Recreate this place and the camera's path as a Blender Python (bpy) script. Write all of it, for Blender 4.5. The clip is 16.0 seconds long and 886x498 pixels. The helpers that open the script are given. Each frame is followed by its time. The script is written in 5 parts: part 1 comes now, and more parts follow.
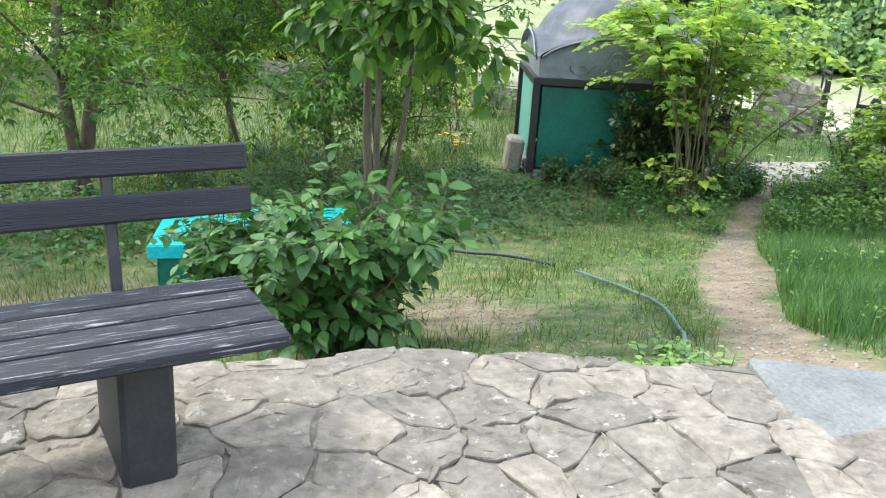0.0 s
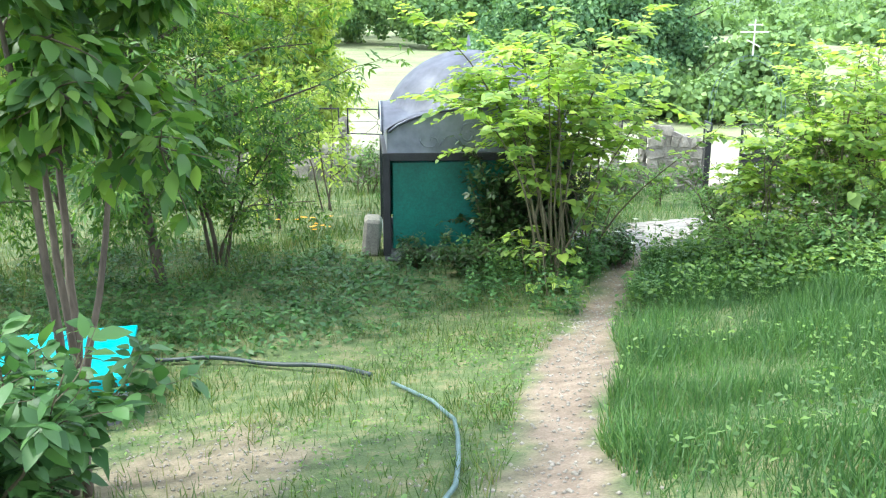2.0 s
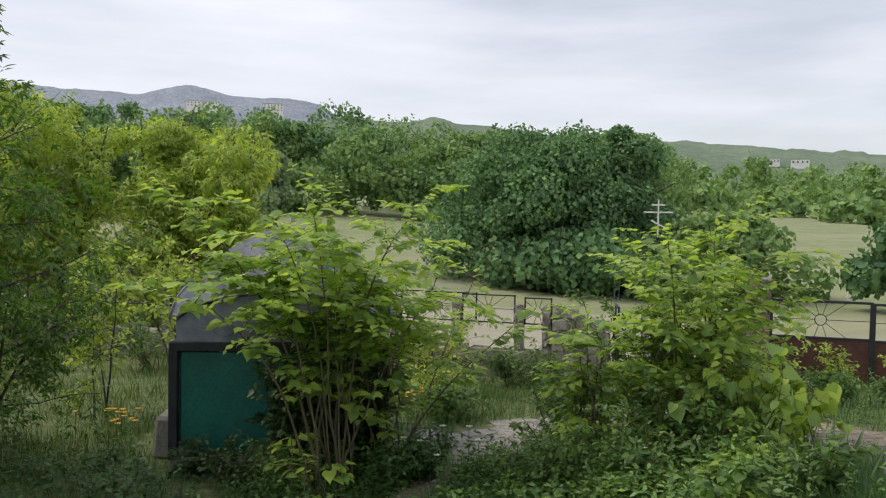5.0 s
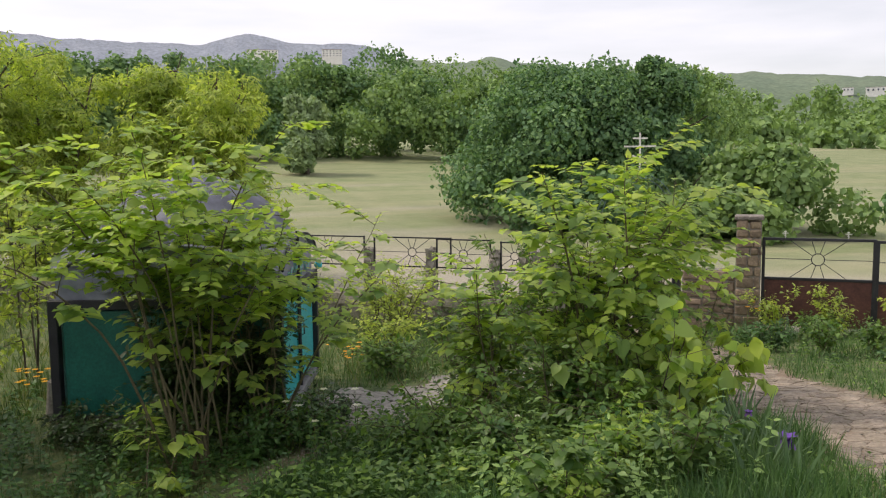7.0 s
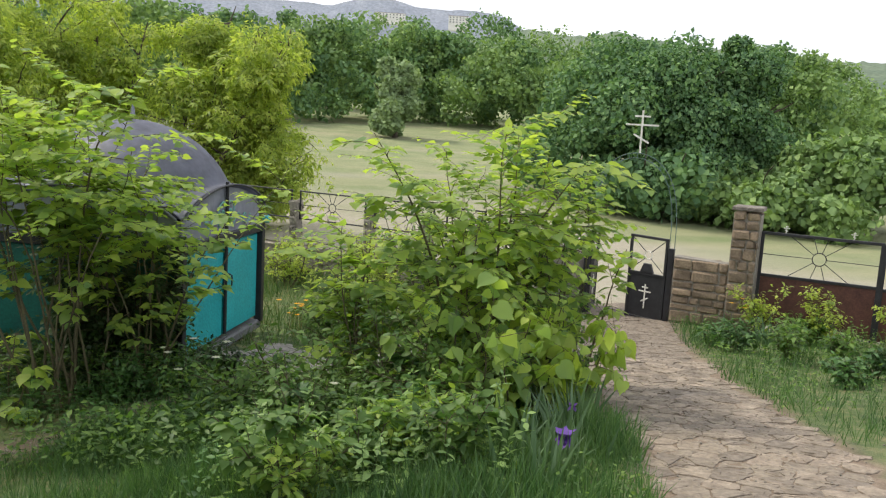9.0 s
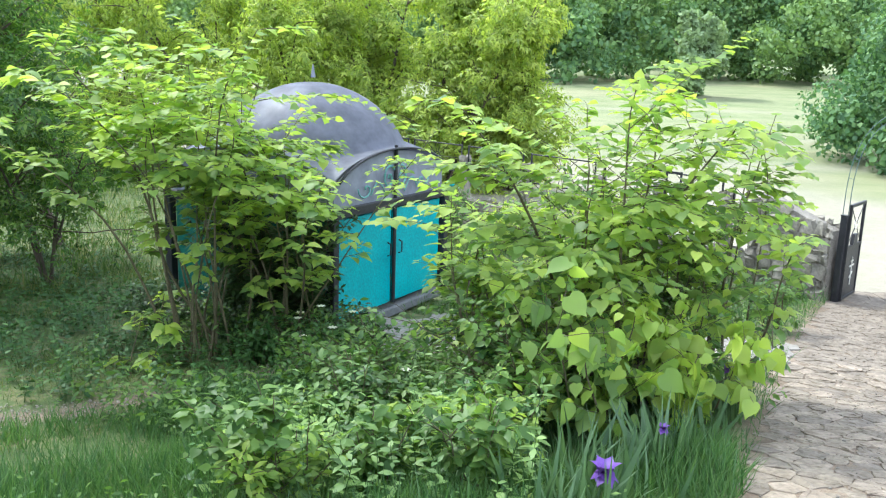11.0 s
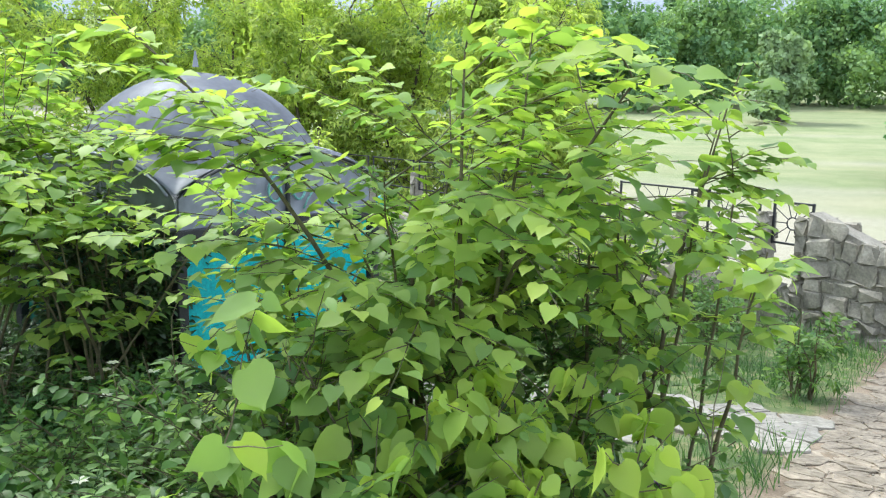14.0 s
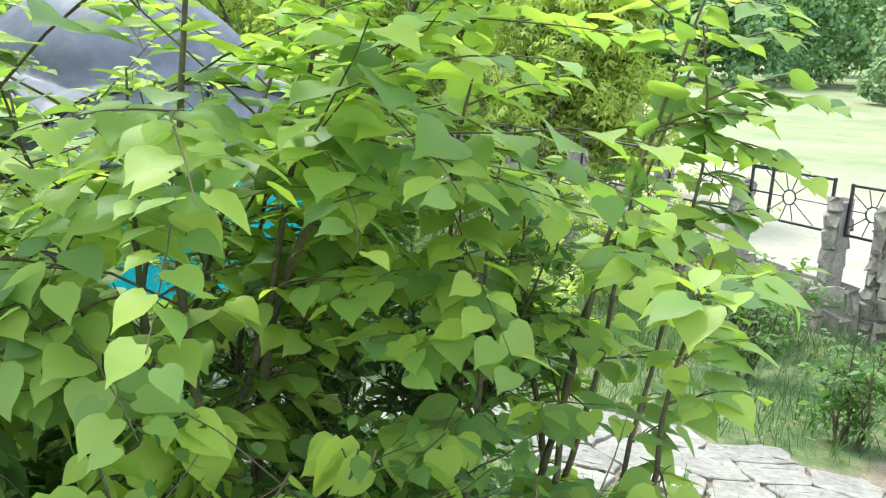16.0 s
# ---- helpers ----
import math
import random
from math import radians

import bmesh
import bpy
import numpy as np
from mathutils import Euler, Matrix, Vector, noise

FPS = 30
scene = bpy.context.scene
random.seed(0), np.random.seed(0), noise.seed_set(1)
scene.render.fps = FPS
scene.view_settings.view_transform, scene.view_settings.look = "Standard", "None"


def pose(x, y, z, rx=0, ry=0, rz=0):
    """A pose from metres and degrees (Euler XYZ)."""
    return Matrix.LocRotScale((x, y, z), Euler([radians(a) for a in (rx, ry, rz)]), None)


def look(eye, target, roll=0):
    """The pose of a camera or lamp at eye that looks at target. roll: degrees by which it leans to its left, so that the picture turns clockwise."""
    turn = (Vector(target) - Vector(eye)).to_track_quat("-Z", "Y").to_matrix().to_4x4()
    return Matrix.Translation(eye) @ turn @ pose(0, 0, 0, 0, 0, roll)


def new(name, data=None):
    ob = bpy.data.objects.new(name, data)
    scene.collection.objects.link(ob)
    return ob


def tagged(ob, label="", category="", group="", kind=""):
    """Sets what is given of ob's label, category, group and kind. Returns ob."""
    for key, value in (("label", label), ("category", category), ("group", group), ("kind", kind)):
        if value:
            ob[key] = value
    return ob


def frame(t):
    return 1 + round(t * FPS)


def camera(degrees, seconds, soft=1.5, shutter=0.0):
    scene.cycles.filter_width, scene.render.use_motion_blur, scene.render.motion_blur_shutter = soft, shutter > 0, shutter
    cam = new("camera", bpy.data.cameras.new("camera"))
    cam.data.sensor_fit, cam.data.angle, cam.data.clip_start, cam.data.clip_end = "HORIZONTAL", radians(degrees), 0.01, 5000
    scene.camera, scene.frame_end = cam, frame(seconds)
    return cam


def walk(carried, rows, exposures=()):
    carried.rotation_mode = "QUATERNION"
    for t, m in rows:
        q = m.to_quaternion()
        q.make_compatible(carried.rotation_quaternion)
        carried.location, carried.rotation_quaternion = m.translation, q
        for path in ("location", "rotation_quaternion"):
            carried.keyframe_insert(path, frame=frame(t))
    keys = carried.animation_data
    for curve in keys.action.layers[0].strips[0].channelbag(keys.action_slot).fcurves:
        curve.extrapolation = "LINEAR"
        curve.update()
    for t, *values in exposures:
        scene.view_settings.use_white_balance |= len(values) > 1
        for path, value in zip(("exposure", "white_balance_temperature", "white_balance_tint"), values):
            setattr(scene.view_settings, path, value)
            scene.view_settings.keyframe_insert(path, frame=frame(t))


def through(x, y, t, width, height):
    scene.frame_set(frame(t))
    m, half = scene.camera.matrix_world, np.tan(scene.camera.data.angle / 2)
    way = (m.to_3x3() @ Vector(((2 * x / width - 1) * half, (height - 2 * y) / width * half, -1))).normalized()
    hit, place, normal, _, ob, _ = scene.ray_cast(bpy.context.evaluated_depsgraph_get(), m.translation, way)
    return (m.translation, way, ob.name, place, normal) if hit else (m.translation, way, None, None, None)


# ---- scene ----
cam = camera(55.3, 16.0, soft=1.2)
PATH = [
    (0, (0.277, -0.304, 1.441), (1.013, 1.45, 0.823), 3.5),
    (0.5, (0.665, -0.108, 1.393), (1.476, 1.629, 0.822), 3.3),
    (1, (0.983, 0.037, 1.42), (1.753, 1.787, 0.833), 0.8),
    (1.5, (1.397, 0.238, 1.356), (2.172, 1.99, 0.782), 0.8),
    (2, (1.663, 0.216, 1.49), (2.547, 1.949, 1.024), 0.1),
    (2.5, (2.034, 0.379, 1.61), (2.932, 2.146, 1.338), -0.5),
    (3, (2.487, 0.287, 1.678), (3.358, 2.083, 1.549), -0.5),
    (3.5, (2.997, 0.213, 1.722), (3.961, 1.961, 1.592), -0.0),
    (4, (3.476, 0.301, 1.621), (4.448, 2.048, 1.561), 0.4),
    (6.3, (5.795, 0.282, 1.654), (6.509, 2.145, 1.516), -0.1),
    (6.5, (6.0, 0.313, 1.655), (6.725, 2.17, 1.498), -0.9),
    (7, (6.472, 0.438, 1.61), (7.205, 2.287, 1.397), -0.6),
    (7.5, (6.969, 0.247, 1.653), (7.621, 2.125, 1.44), 0.9),
    (8, (7.518, 0.038, 1.675), (8.158, 1.91, 1.384), 0.5),
    (8.5, (8.089, 0.026, 1.646), (8.674, 1.922, 1.393), 2.8),
    (9, (8.599, 0.016, 1.575), (9.084, 1.935, 1.288), 3.3),
    (9.5, (9.149, 0.112, 1.632), (9.329, 2.056, 1.196), 2.9),
    (10, (9.538, 0.316, 1.627), (9.645, 2.273, 1.227), 3.1),
    (10.2, (9.691, 0.378, 1.625), (9.684, 2.337, 1.224), 2.4),
    (12.3, (10.972, 1.799, 1.445), (10.669, 3.720, 0.976), 1.7),
    (12.5, (11.054, 1.995, 1.395), (10.767, 3.911, 0.898), 2.1),
    (13, (11.269, 2.476, 1.268), (10.940, 4.414, 0.899), 2.8),
    (13.5, (11.490, 2.893, 1.185), (11.040, 4.805, 0.809), 4.7),
    (14, (11.576, 3.349, 1.130), (11.129, 5.270, 0.805), 0.7),
    (14.5, (11.704, 3.778, 1.055), (11.172, 5.675, 0.708), 1.8),
    (15, (11.854, 4.208, 1.046), (11.280, 6.068, 0.586), 2.7),
    (15.5, (11.972, 4.658, 0.980), (11.415, 6.532, 0.556), 2.8),
    (16, (12.136, 5.140, 0.923), (11.499, 6.991, 0.509), 3.8),
]
LIGHTING = [
    (0.0, 1.45, 6450, 1), (0.5, 1.45, 6400, 0), (1.5, 1.65, 6250, 0), (2.0, 1.84, 6100, 2), (2.5, 1.28, 6300, 1), (3.0, 0.65, 6350, -3), (3.5, 0.33, 6900, 10), (4.0, 0.0, 6950, 10),
    (6.5, 0.12, 7150, 13), (7.0, 0.2, 7350, 15), (8.0, 0.42, 7550, 14), (8.5, 0.53, 7350, 10), (9.0, 0.47, 7150, 9), (9.5, 1.38, 6050, 13), (10.0, 1.4, 5950, 9), (12.5, 1.42, 6200, 3), (13.0, 1.48, 6200, 3), (13.5, 1.13, 6250, 3), (14.5, 1.34, 6250, 0), (16.0, 1.52, 6250, 0),
]
walk(cam, [(t, look(eye, target, roll)) for t, eye, target, roll in PATH], LIGHTING)

# ---- light ----
SUN_ELEVATION, SUN_HEADING = 54.0, 305.0
world = bpy.data.worlds.new("overcast_sky")
scene.world = world
world.use_nodes = True
wn, wl = world.node_tree.nodes, world.node_tree.links
wn.clear()
w_out = wn.new("ShaderNodeOutputWorld")
w_bg = wn.new("ShaderNodeBackground")
w_sky = wn.new("ShaderNodeTexSky")
w_sky.sky_type = "NISHITA"
w_sky.sun_disc = False
w_sky.sun_elevation = radians(SUN_ELEVATION)
w_sky.sun_rotation = radians(SUN_HEADING)
w_co = wn.new("ShaderNodeTexCoord")
w_map = wn.new("ShaderNodeMapping")
w_map.inputs["Scale"].default_value = (1.2, 1.2, 7.0)
w_noise = wn.new("ShaderNodeTexNoise")
w_noise.inputs["Scale"].default_value = 1.6
w_noise.inputs["Detail"].default_value = 6
w_ramp = wn.new("ShaderNodeValToRGB")
w_ramp.color_ramp.elements[0].position, w_ramp.color_ramp.elements[1].position = 0.3, 0.62
w_ramp.color_ramp.elements[0].color = (0.52, 0.52, 0.52, 1)
w_ramp.color_ramp.elements[1].color = (0.97, 0.97, 0.97, 1)
w_mix = wn.new("ShaderNodeMix")
w_mix.data_type = "RGBA"
w_mix.inputs["B"].default_value = (9.2, 9.75, 11.3, 1)
wl.new(w_co.outputs["Generated"], w_map.inputs["Vector"])
wl.new(w_map.outputs["Vector"], w_noise.inputs["Vector"])
wl.new(w_noise.outputs["Fac"], w_ramp.inputs["Fac"])
wl.new(w_ramp.outputs["Color"], w_mix.inputs["Factor"])
wl.new(w_sky.outputs["Color"], w_mix.inputs["A"])
wl.new(w_mix.outputs["Result"], w_bg.inputs["Color"])
w_bg.inputs["Strength"].default_value = 0.1
wl.new(w_bg.outputs["Background"], w_out.inputs["Surface"])

sun = new("sun", bpy.data.lights.new("sun", "SUN"))
sun.data.energy, sun.data.angle, sun.data.color = 1.9, radians(12), (1.0, 0.96, 0.88)
az = radians(SUN_HEADING)
sun_from = Vector((math.sin(az) * math.cos(radians(SUN_ELEVATION)), math.cos(az) * math.cos(radians(SUN_ELEVATION)), math.sin(radians(SUN_ELEVATION))))
sun.matrix_world = look(sun_from * 50, (0, 0, 0))


# ---- materials ----
def nodes_of(name):
    m = bpy.data.materials.new(name)
    m.use_nodes = True
    n, l = m.node_tree.nodes, m.node_tree.links
    return m, n, l, n["Principled BSDF"]


def noise_node(n, l, scale, detail=4, rough=0.6, stretch=None, vec=None):
    t = n.new("ShaderNodeTexNoise")
    t.inputs["Scale"].default_value, t.inputs["Detail"].default_value, t.inputs["Roughness"].default_value = scale, detail, rough
    co = n.new("ShaderNodeTexCoord")
    if stretch:
        mp = n.new("ShaderNodeMapping")
        mp.inputs["Scale"].default_value = stretch
        l.new(co.outputs["Object"], mp.inputs["Vector"])
        l.new(mp.outputs["Vector"], t.inputs["Vector"])
    else:
        l.new(co.outputs["Object"], t.inputs["Vector"])
    return t


def ramp_node(n, l, src, stops):
    r = n.new("ShaderNodeValToRGB")
    e = r.color_ramp.elements
    while len(e) < len(stops):
        e.new(0.5)
    for el, (pos, col) in zip(e, stops):
        el.position, el.color = pos, (*col, 1)
    l.new(src, r.inputs["Fac"])
    return r


def mixed(n, l, fac, a, b, kind="MIX"):
    x = n.new("ShaderNodeMix")
    x.data_type, x.blend_type = "RGBA", kind
    for sock, v in (("Factor", fac), ("A", a), ("B", b)):
        if isinstance(v, (int, float)):
            x.inputs[sock].default_value = v
        elif isinstance(v, tuple):
            x.inputs[sock].default_value = (*v, 1)
        else:
            l.new(v, x.inputs[sock])
    return x.outputs["Result"]


def bump(n, l, bsdf, src, strength, distance=0.01):
    b = n.new("ShaderNodeBump")
    b.inputs["Strength"].default_value, b.inputs["Distance"].default_value = strength, distance
    l.new(src, b.inputs["Height"])
    l.new(b.outputs["Normal"], bsdf.inputs["Normal"])


def surface(name, low, high, scale=8, rough=0.8, metal=0.0, relief=0.3, grain=60, vary=0.0, stretch=None, wear=None, wear_at=0.62, rough_relief=0.0):
    """Paint, stone or metal: two-scale mottling, fine relief, optional worn patches, optional tone per piece."""
    m, n, l, b = nodes_of(name)
    big = noise_node(n, l, scale, 5, 0.62, stretch)
    small = noise_node(n, l, grain, 3, 0.6, stretch)
    col = ramp_node(n, l, big.outputs["Fac"], [(0.3, low), (0.7, high)]).outputs["Color"]
    g = ramp_node(n, l, small.outputs["Fac"], [(0.3, (0.72, 0.72, 0.72)), (0.7, (1.15, 1.15, 1.15))])
    col = mixed(n, l, 1.0, col, g.outputs["Color"], "MULTIPLY")
    if vary:
        oi = n.new("ShaderNodeObjectInfo")
        v = ramp_node(n, l, oi.outputs["Random"], [(0, (1 - vary,) * 3), (0.5, (1, 1, 0.96)), (1, (1 + vary, 1 + vary * 0.9, 1 + vary * 0.75))])
        col = mixed(n, l, 1.0, col, v.outputs["Color"], "MULTIPLY")
    if wear:
        wn_ = noise_node(n, l, scale * 2.3, 6, 0.7, stretch)
        wm = ramp_node(n, l, wn_.outputs["Fac"], [(wear_at, (0, 0, 0)), (wear_at + 0.05, (1, 1, 1))])
        col = mixed(n, l, wm.outputs["Color"], col, wear)
    l.new(col, b.inputs["Base Color"])
    b.inputs["Roughness"].default_value, b.inputs["Metallic"].default_value = rough, metal
    bump(n, l, b, small.outputs["Fac"], relief)
    if rough_relief:
        fine_bump = b.inputs["Normal"].links[0].from_node
        coarse = n.new("ShaderNodeBump")
        coarse.inputs["Strength"].default_value, coarse.inputs["Distance"].default_value = rough_relief, 0.03
        l.new(big.outputs["Fac"], coarse.inputs["Height"])
        l.new(coarse.outputs["Normal"], fine_bump.inputs["Normal"])
    return m


def foliage(name, tones, rough=0.5, through=0.45):
    """Leaves: each leaf its own tone, light passes through the blade."""
    m, n, l, b = nodes_of(name)
    geo = n.new("ShaderNodeNewGeometry")
    stops = [(i / max(1, len(tones) - 1), c) for i, c in enumerate(tones)]
    r = ramp_node(n, l, geo.outputs["Random Per Island"], stops)
    nz = noise_node(n, l, 1.3, 3)
    v = ramp_node(n, l, nz.outputs["Fac"], [(0.3, (0.7, 0.72, 0.75)), (0.7, (1.2, 1.15, 1.0))])
    col = mixed(n, l, 1.0, r.outputs["Color"], v.outputs["Color"], "MULTIPLY")
    fine = noise_node(n, l, 90, 2)
    bump(n, l, b, fine.outputs["Fac"], 0.15, 0.004)
    l.new(col, b.inputs["Base Color"])
    b.inputs["Roughness"].default_value = rough
    b.inputs["Specular IOR Level"].default_value = 0.5
    tr = n.new("ShaderNodeBsdfTranslucent")
    warm = mixed(n, l, 1.0, col, (1.2, 1.25, 0.7), "MULTIPLY")
    l.new(warm, tr.inputs["Color"])
    mx = n.new("ShaderNodeMixShader")
    mx.inputs["Fac"].default_value = through
    l.new(b.outputs["BSDF"], mx.inputs[1])
    l.new(tr.outputs["BSDF"], mx.inputs[2])
    l.new(mx.outputs["Shader"], n["Material Output"].inputs["Surface"])
    return m


LIME = foliage("young_linden_leaf", [(0.155, 0.275, 0.10), (0.29, 0.44, 0.115), (0.46, 0.59, 0.135), (0.19, 0.315, 0.11), (0.35, 0.50, 0.125)], through=0.53)
YOUNGLIME = foliage("young_shoot_leaf", [(0.38, 0.53, 0.12), (0.50, 0.62, 0.14), (0.32, 0.47, 0.12)], through=0.53)
MIDGREEN = foliage("bush_leaf", [(0.06, 0.14, 0.04), (0.12, 0.23, 0.055), (0.21, 0.34, 0.085)])
DARKLEAF = foliage("vine_leaf", [(0.02, 0.05, 0.015), (0.035, 0.08, 0.02), (0.06, 0.12, 0.03)], through=0.25)
ELDERLEAF = foliage("shrub_leaf", [(0.035, 0.10, 0.03), (0.065, 0.16, 0.045), (0.115, 0.24, 0.07)], through=0.3)
TREELEAF = foliage("tree_leaf", [(0.04, 0.11, 0.025), (0.09, 0.20, 0.035), (0.18, 0.30, 0.05)])
YELLOWLEAF = foliage("box_elder_leaf", [(0.25, 0.36, 0.09), (0.41, 0.52, 0.12), (0.57, 0.65, 0.17)], through=0.54)
# next three leaf tones are lifted and cooled: distance haze put into the colour
HAZYWOOD = foliage("hazy_wood_leaf", [(0.075, 0.17, 0.085), (0.135, 0.265, 0.12), (0.22, 0.37, 0.155)], 0.75, 0.3)
HAZYWOODPALE = foliage("hazy_pale_leaf", [(0.15, 0.26, 0.11), (0.22, 0.35, 0.135), (0.29, 0.43, 0.16)], 0.75, 0.3)
HAZYWOODMID = foliage("hazy_mid_leaf", [(0.105, 0.21, 0.105), (0.165, 0.295, 0.13), (0.23, 0.38, 0.15)], 0.75, 0.3)
HERBPALE = foliage("pale_herb_leaf", [(0.13, 0.24, 0.08), (0.20, 0.33, 0.11), (0.27, 0.42, 0.14)], through=0.4)
WILLOWLEAF = foliage("willow_leaf", [(0.21, 0.31, 0.17), (0.28, 0.39, 0.21), (0.35, 0.47, 0.26)], 0.75, 0.3)
GRASS = foliage("grass_blade", [(0.045, 0.10, 0.025), (0.085, 0.16, 0.042), (0.145, 0.22, 0.06), (0.25, 0.24, 0.11)], through=0.35)
GRASSBLUE = foliage("tall_grass_blade", [(0.042, 0.115, 0.036), (0.082, 0.18, 0.06), (0.145, 0.26, 0.09)], through=0.35)
IRISLEAF = foliage("iris_leaf", [(0.09, 0.17, 0.09), (0.14, 0.24, 0.12)], through=0.25)
PETAL = foliage("iris_petal", [(0.16, 0.06, 0.45), (0.24, 0.10, 0.55)], through=0.35)
YELLOWPETAL = foliage("yellow_petal", [(0.75, 0.50, 0.02), (0.85, 0.35, 0.02)], through=0.35)
WHITEPETAL = foliage("white_flower", [(0.7, 0.72, 0.6), (0.8, 0.8, 0.7)], through=0.3)
BARK = surface("bark", (0.05, 0.04, 0.03), (0.14, 0.11, 0.08), 6, 0.9, relief=0.8, grain=40, stretch=(1, 1, 0.25))
TWIG = surface("twig_bark", (0.07, 0.06, 0.03), (0.15, 0.13, 0.07), 9, 0.8, relief=0.4, grain=50)
RUBBLE = surface("rubble_stone", (0.17, 0.155, 0.13), (0.36, 0.33, 0.285), 5, 0.9, relief=0.8, grain=30, vary=0.3)
STONE = surface("flagstone", (0.145, 0.125, 0.11), (0.285, 0.25, 0.222), 6, 0.92, relief=1.0, grain=22, vary=0.24, wear=(0.34, 0.31, 0.28), wear_at=0.6, rough_relief=0.9)
JOINT = surface("stony_joint_fill", (0.14, 0.115, 0.095), (0.27, 0.235, 0.205), 12, 0.95, relief=1.0, grain=45, rough_relief=0.6)
WALKSTONE = surface("pale_flagstone", (0.21, 0.19, 0.17), (0.35, 0.325, 0.295), 5, 0.9, relief=0.8, grain=25, vary=0.15)
PATHSTONE = surface("path_stone", (0.185, 0.15, 0.118), (0.34, 0.285, 0.23), 5, 0.92, relief=1.0, grain=24, vary=0.22, rough_relief=0.7)
SLAB = surface("concrete_slab", (0.14, 0.145, 0.15), (0.23, 0.235, 0.24), 4, 0.85, relief=0.3, grain=50)
WALLSTONE = surface("wall_stone", (0.15, 0.11, 0.08), (0.34, 0.26, 0.18), 5, 0.9, relief=0.8, grain=30, vary=0.25)
MORTAR = surface("mortar", (0.20, 0.18, 0.15), (0.33, 0.30, 0.26), 8, 0.95, relief=0.6, grain=50)
BENCHPAINT = surface("worn_dark_bench_paint", (0.008, 0.009, 0.017), (0.02, 0.022, 0.038), 4, 0.55, relief=0.5, grain=30, stretch=(0.5, 13, 13), wear=(0.34, 0.34, 0.38), wear_at=0.575)
BENCHDARK = surface("dark_bench_paint", (0.006, 0.007, 0.014), (0.015, 0.016, 0.03), 4, 0.6, relief=0.5, grain=30, stretch=(0.5, 9, 9), wear=(0.16, 0.16, 0.19), wear_at=0.66)
BLACKPAINT = surface("black_paint", (0.012, 0.012, 0.016), (0.03, 0.03, 0.035), 6, 0.5, relief=0.2, grain=60, wear=(0.12, 0.10, 0.09), wear_at=0.72)
GREENPAINT = surface("dark_green_sheet_paint", (0.0, 0.10, 0.075), (0.005, 0.16, 0.12), 2, 0.45, relief=0.1, grain=40)
TURQUOISE = surface("turquoise_paint", (0.0, 0.33, 0.37), (0.01, 0.45, 0.49), 2, 0.45, relief=0.1, grain=40, wear=(0.05, 0.25, 0.28), wear_at=0.7)
PALETEAL = surface("pale_teal_paint", (0.12, 0.35, 0.32), (0.2, 0.45, 0.42), 3, 0.5, relief=0.1)
ROOFMETAL = surface("grey_roof_sheet", (0.20, 0.21, 0.26), (0.28, 0.295, 0.36), 2, 0.5, 0.1, relief=0.03, grain=5)
RUST = surface("red_brown_sheet", (0.07, 0.025, 0.018), (0.13, 0.05, 0.035), 5, 0.7, relief=0.3, grain=40, wear=(0.16, 0.08, 0.05), wear_at=0.66)
WHITEPAINT = surface("white_paint", (0.72, 0.70, 0.62), (0.84, 0.82, 0.75), 10, 0.5, relief=0.1)
HOSE = surface("black_hose", (0.02, 0.03, 0.03), (0.05, 0.07, 0.07), 10, 0.5, relief=0.1)
HOSEGREY = surface("grey_green_hose", (0.09, 0.15, 0.15), (0.15, 0.22, 0.22), 10, 0.5, relief=0.1)
RENDERWALL = surface("pale_render", (0.74, 0.71, 0.68), (0.86, 0.84, 0.81), 0.2, 0.9, relief=0.1)
WINDOWDARK = surface("window_glass", (0.05, 0.06, 0.08), (0.12, 0.14, 0.17), 0.4, 0.2, relief=0.0)
ROOFTILE = surface("far_roof", (0.25, 0.2, 0.2), (0.4, 0.33, 0.3), 0.4, 0.8, relief=0.1)
SOILROUGH = surface("dry_soil", (0.16, 0.11, 0.07), (0.30, 0.23, 0.16), 6, 0.95, relief=0.8, grain=40)
# hill woods carry the far haze as a blue-grey base colour
HAZYHILL = surface("hazy_hill_woods", (0.20, 0.23, 0.28), (0.28, 0.31, 0.36), 0.02, 1.0, relief=0.0, grain=0.15)
RIDGEWOOD = surface("far_ridge_woods", (0.10, 0.15, 0.10), (0.17, 0.22, 0.14), 0.05, 1.0, relief=0.0, grain=0.5)


